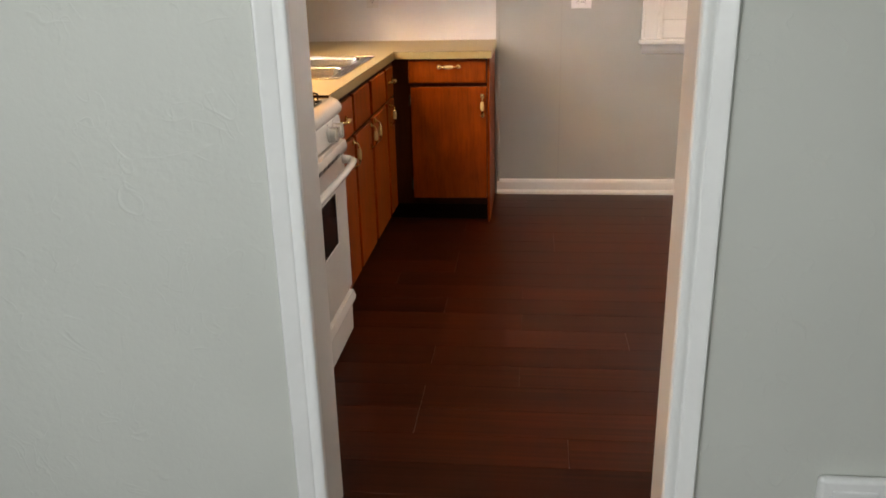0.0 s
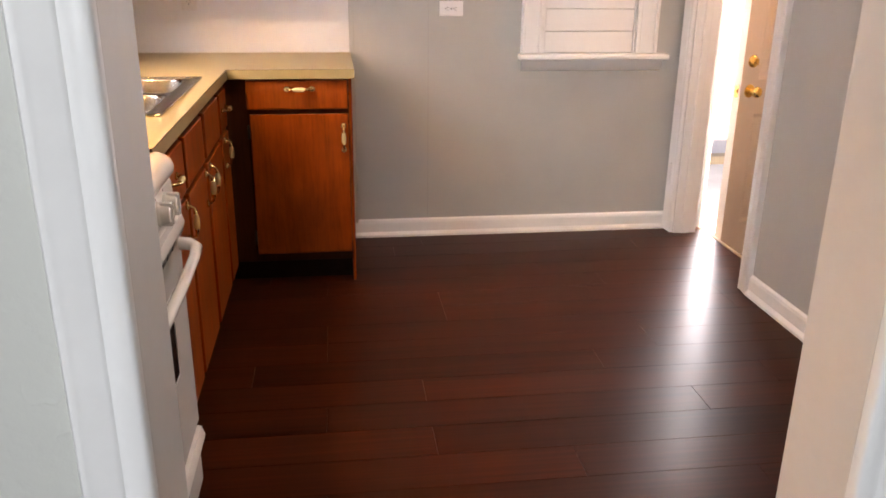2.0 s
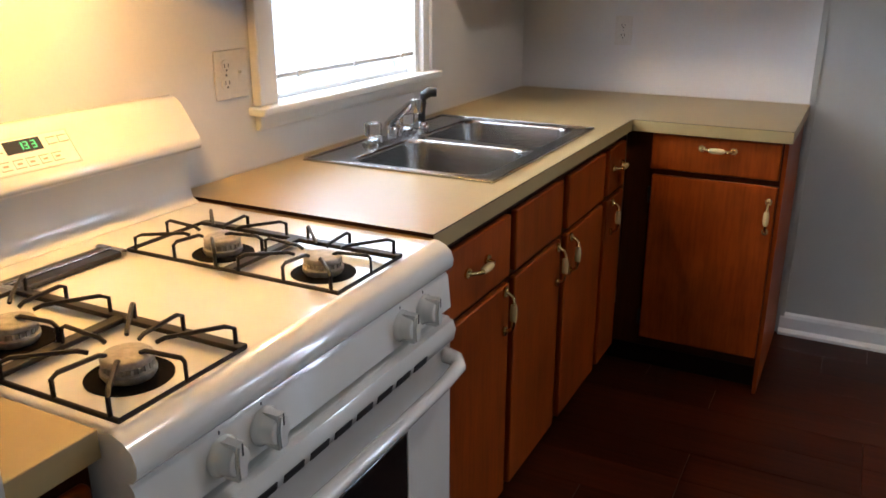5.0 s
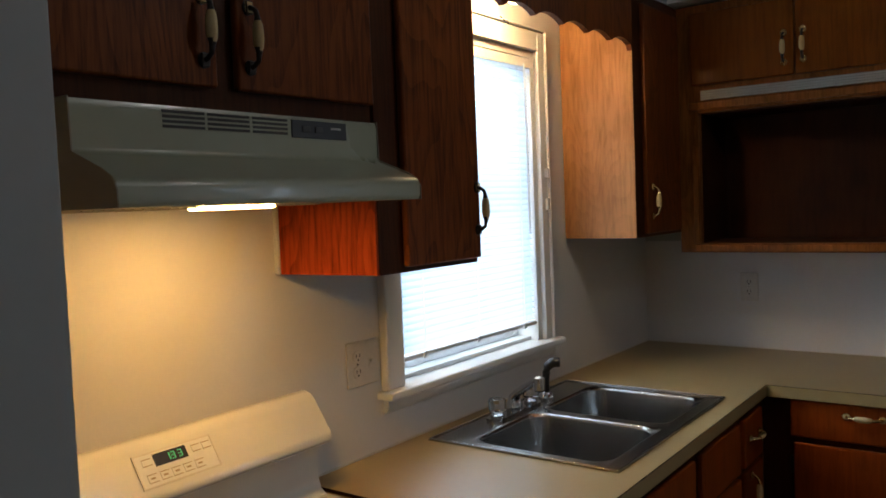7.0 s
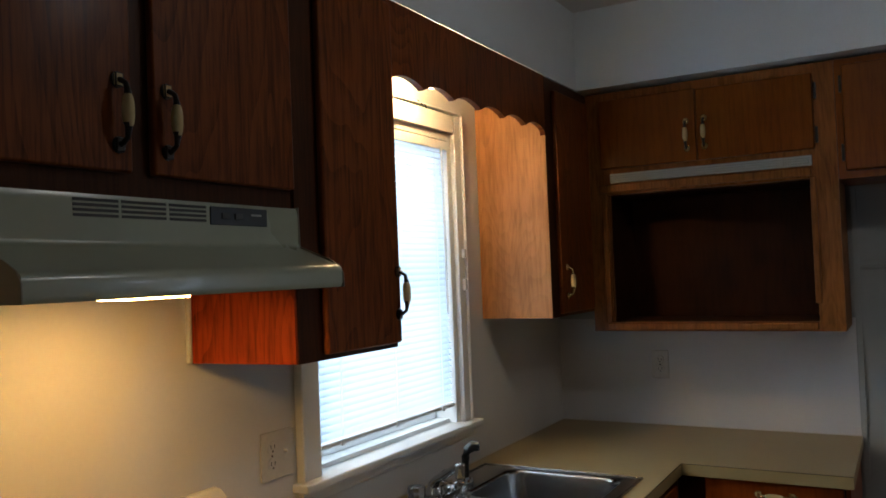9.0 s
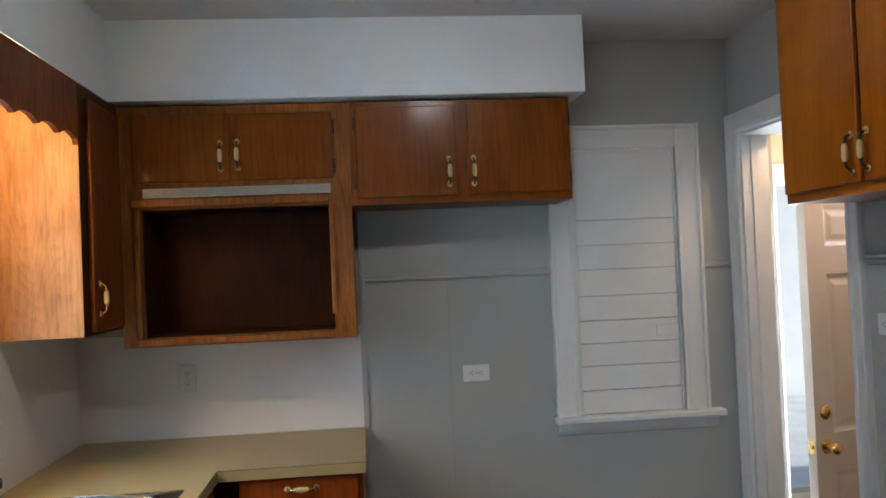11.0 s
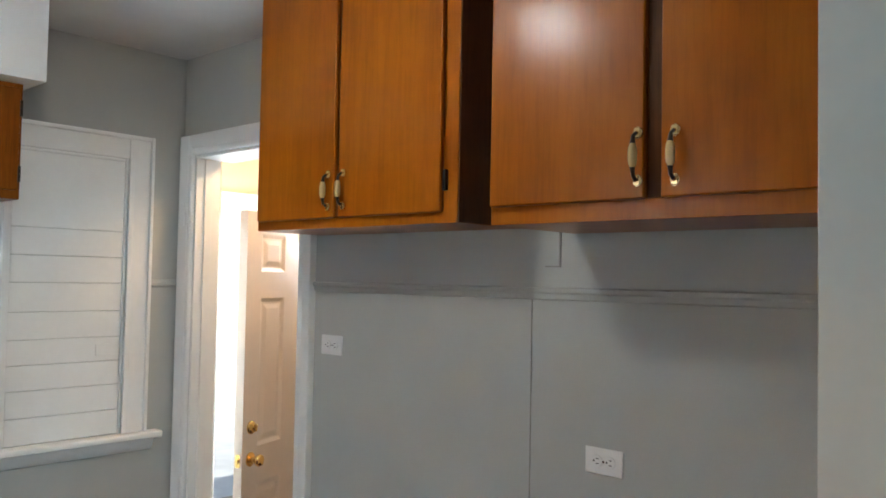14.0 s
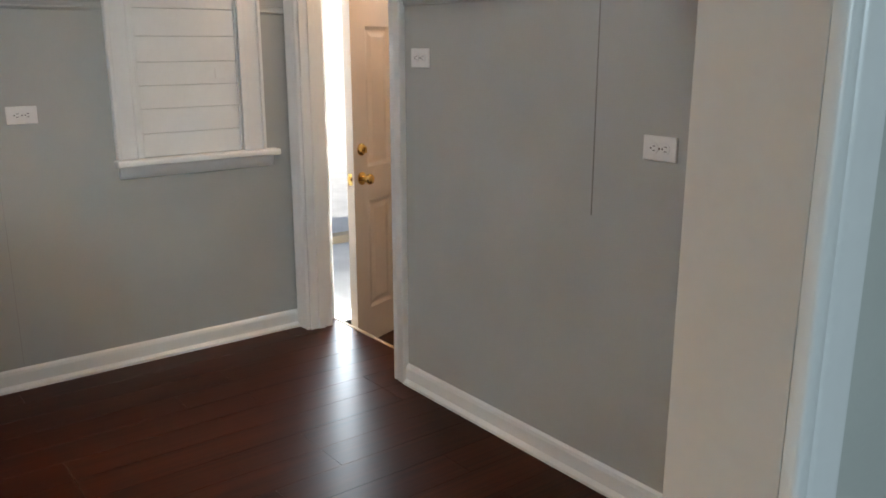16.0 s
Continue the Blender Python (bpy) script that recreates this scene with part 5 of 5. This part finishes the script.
for o in rng.children_recursive:   # the whole front stands a little further back
    for v in o.data.vertices:
        if v.co.x > -0.42:
            v.co.x -= 0.014 * min(1, (v.co.x + 0.42) / 0.03)

# ---- sink and tap ----
sink = thing("kitchen_sink", "stainless steel double-bowl drop-in sink", "sink", (-0.745, 3.485, 0.914))
bm = bmesh.new()
X0, X1, Y0, Y1, ZR = -1.008, -0.482, 3.067, 3.90, 0.9178
bowls = [(-0.905, -0.523, 3.105, 3.468), (-0.905, -0.523, 3.502, 3.862)]
for d in ((X0, -0.905, Y0, Y1), (-0.523, X1, Y0, Y1), (-0.905, -0.523, Y0, 3.105), (-0.905, -0.523, 3.468, 3.502), (-0.905, -0.523, 3.862, Y1)):
    box(bm, d[0], d[1], d[2], d[3], 0.9142, ZR)
part("rim", bm, STEEL, sink, "brushed steel rim", False)
bm = bmesh.new()
tube(bm, [(X0 + 0.004, Y0 + 0.004, ZR), (X1 - 0.004, Y0 + 0.004, ZR), (X1 - 0.004, Y1 - 0.004, ZR), (X0 + 0.004, Y1 - 0.004, ZR), (X0 + 0.004, Y0 + 0.004, ZR)], 0.004, 8)
part("rim_bead", bm, STEEL, sink, "rolled rim")


def ring(x0, x1, y0, y1, r, z, n=6):
    out = []
    for cx, cy, a0 in ((x1 - r, y1 - r, 0), (x0 + r, y1 - r, 90), (x0 + r, y0 + r, 180), (x1 - r, y0 + r, 270)):
        for k in range(n + 1):
            a = radians(a0 + 90 * k / n)
            out.append((cx + r * math.cos(a), cy + r * math.sin(a), z))
    return out


for x0, x1, y0, y1 in bowls:
    bm = bmesh.new()
    loops = [ring(x0, x1, y0, y1, 0.0006, ZR), ring(x0 + 0.004, x1 - 0.004, y0 + 0.004, y1 - 0.004, 0.055, ZR), ring(x0 + 0.012, x1 - 0.012, y0 + 0.012, y1 - 0.012, 0.058, ZR - 0.008),
             ring(x0 + 0.022, x1 - 0.022, y0 + 0.022, y1 - 0.022, 0.06, 0.79), ring(x0 + 0.035, x1 - 0.035, y0 + 0.035, y1 - 0.035, 0.07, 0.752), ring(x0 + 0.075, x1 - 0.075, y0 + 0.075, y1 - 0.075, 0.08, 0.744)]
    loops = [[bm.verts.new(p) for p in lp] for lp in loops]
    for p, q in zip(loops, loops[1:]):
        for i in range(len(p)):
            bm.faces.new((p[i], p[(i + 1) % len(p)], q[(i + 1) % len(q)], q[i]))
    bm.faces.new(loops[-1])
    bowl = part("bowl", bm, STEEL, sink, "deep steel bowl")
    bm = bmesh.new()
    lathe(bm, [(0.04, 0.7445), (0.04, 0.747), (0.03, 0.7465)], ((x0 + x1) / 2, (y0 + y1) / 2, 0), "z", 24)
    part("drain", bm, CHROME, bowl, "chrome drain")

tap = thing("kitchen_tap", "chrome two-handle tap with clear acrylic knobs", "tap", (-0.95, 3.44, ZR))
bm = bmesh.new()
prism(bm, [(u, v) for u, v, w in ring(-0.975, -0.925, 3.30, 3.56, 0.024, 0)], "z", ZR, ZR + 0.008)
lathe(bm, [(0.024, 0), (0.024, 0.02), (0.018, 0.032), (0.016, 0.045)], (-0.95, 3.43, ZR + 0.006), "z", 20)
part("base", bm, CHROME, tap, "chrome deck plate")
bm = bmesh.new()
tube(bm, [(-0.95, 3.43, 0.950), (-0.944, 3.424, 0.966), (-0.930, 3.412, 0.980), (-0.815, 3.318, 1.046), (-0.800, 3.306, 1.053)], 0.012, 10, [0.016, 0.015, 0.012, 0.0105, 0.0105])
lathe(bm, [(0.013, 0.008), (0.0145, 0.004), (0.0145, -0.026), (0.012, -0.030)], (-0.795, 3.302, 1.052), "z", 8)
part("spout", bm, CHROME, tap, "chrome spout")
for y in (3.335, 3.525):
    bm = bmesh.new()
    lathe(bm, [(0.02, 0.005), (0.02, 0.014), (0.012, 0.02)], (-0.95, y, ZR), "z", 16)
    part("knob_base", bm, CHROME, tap)
    bm = bmesh.new()
    lathe(bm, [(0.012, 0.02), (0.024, 0.026), (0.026, 0.05), (0.024, 0.06), (0.016, 0.063)], (-0.95, y, ZR), "z", 8)
    part("knob", bm, ACRYLIC, tap, "clear faceted acrylic knob", False)
spray = thing("side_sprayer", "black side spray standing in its chrome collar", "sprayer", (-0.95, 3.622, ZR))
bm = bmesh.new()
lathe(bm, [(0.024, 0.0), (0.024, 0.008), (0.018, 0.02), (0.014, 0.022)], (-0.95, 3.622, ZR), "z", 18)
part("collar", bm, CHROME, spray, "chrome collar")
bm = bmesh.new()
tube(bm, [(-0.95, 3.622, 0.938), (-0.95, 3.622, 0.97), (-0.948, 3.623, 1.0), (-0.944, 3.626, 1.018), (-0.930, 3.634, 1.030), (-0.912, 3.645, 1.030)], 0.012, 12, [0.012, 0.011, 0.0125, 0.0145, 0.0165, 0.015])
part("spray_head", bm, BLACK, spray, "black spray head")

# the run of base cupboards, range and sink stands 15 mm taller and 20 mm deeper than drawn above
def settle(kind, x, y, z):
    if kind == "gas_range":
        return x + 0.014 * (x - XL) / 0.65, y, z + 0.009 * min(1.0, z / 0.3)
    nz = z * 0.929 / 0.914 if z < 0.914 else z + 0.015
    if x < -0.427:
        nx = XL + (x - XL) * 0.653 / 0.633
    else:
        nx = -0.407 + (x + 0.427) * (1.0 if y < 4.1 else 0.5 / 0.517)
    ny = 3.085 + (y - 3.067) * 0.785 / 0.833 if kind == "kitchen_sink" else y
    return nx, ny, nz


for ob in [o for o in bpy.data.objects if not o.parent]:
    kind = ob.name.split(".")[0]
    if kind in ("base_cabinet", "worktop", "gas_range", "kitchen_sink", "kitchen_tap", "side_sprayer"):
        for o in ob.children_recursive:
            if o.data.users > 1:
                here = home(o).translation
                o.location += Vector(settle(kind, *here)) - here
            else:
                for v in o.data.vertices:
                    v.co = settle(kind, *v.co)

# ---- floor planks ----
random.seed(7)
bm = bmesh.new()
box(bm, 0.0004, 1.2196, 0.0003, 0.1517, -0.005, 0.0, 0.0006, 1)
full = mesh_of("plank", bm, FLOOR)
y = YN - 0.13
while y < YF:
    x = XL - random.choice((0.2, 0.45, 0.7, 0.95, 1.1))
    while x < XR + 0.18:
        a, b = max(x, XL), min(x + 1.22, XR + 0.178)
        w = min(0.152, YF - y)
        if b - a > 0.03:
            if b - a > 1.2195 and w > 0.1519:
                me = full
            else:
                bm = bmesh.new()
                box(bm, 0.0004, b - a - 0.0004, 0.0003, w - 0.0003, -0.005, 0.0, 0.0006, 1)
                me = mesh_of("plank", bm, FLOOR)
            share("plank", me, floor, pose(a, y, 0.0))
        x += 1.22
    y += 0.152
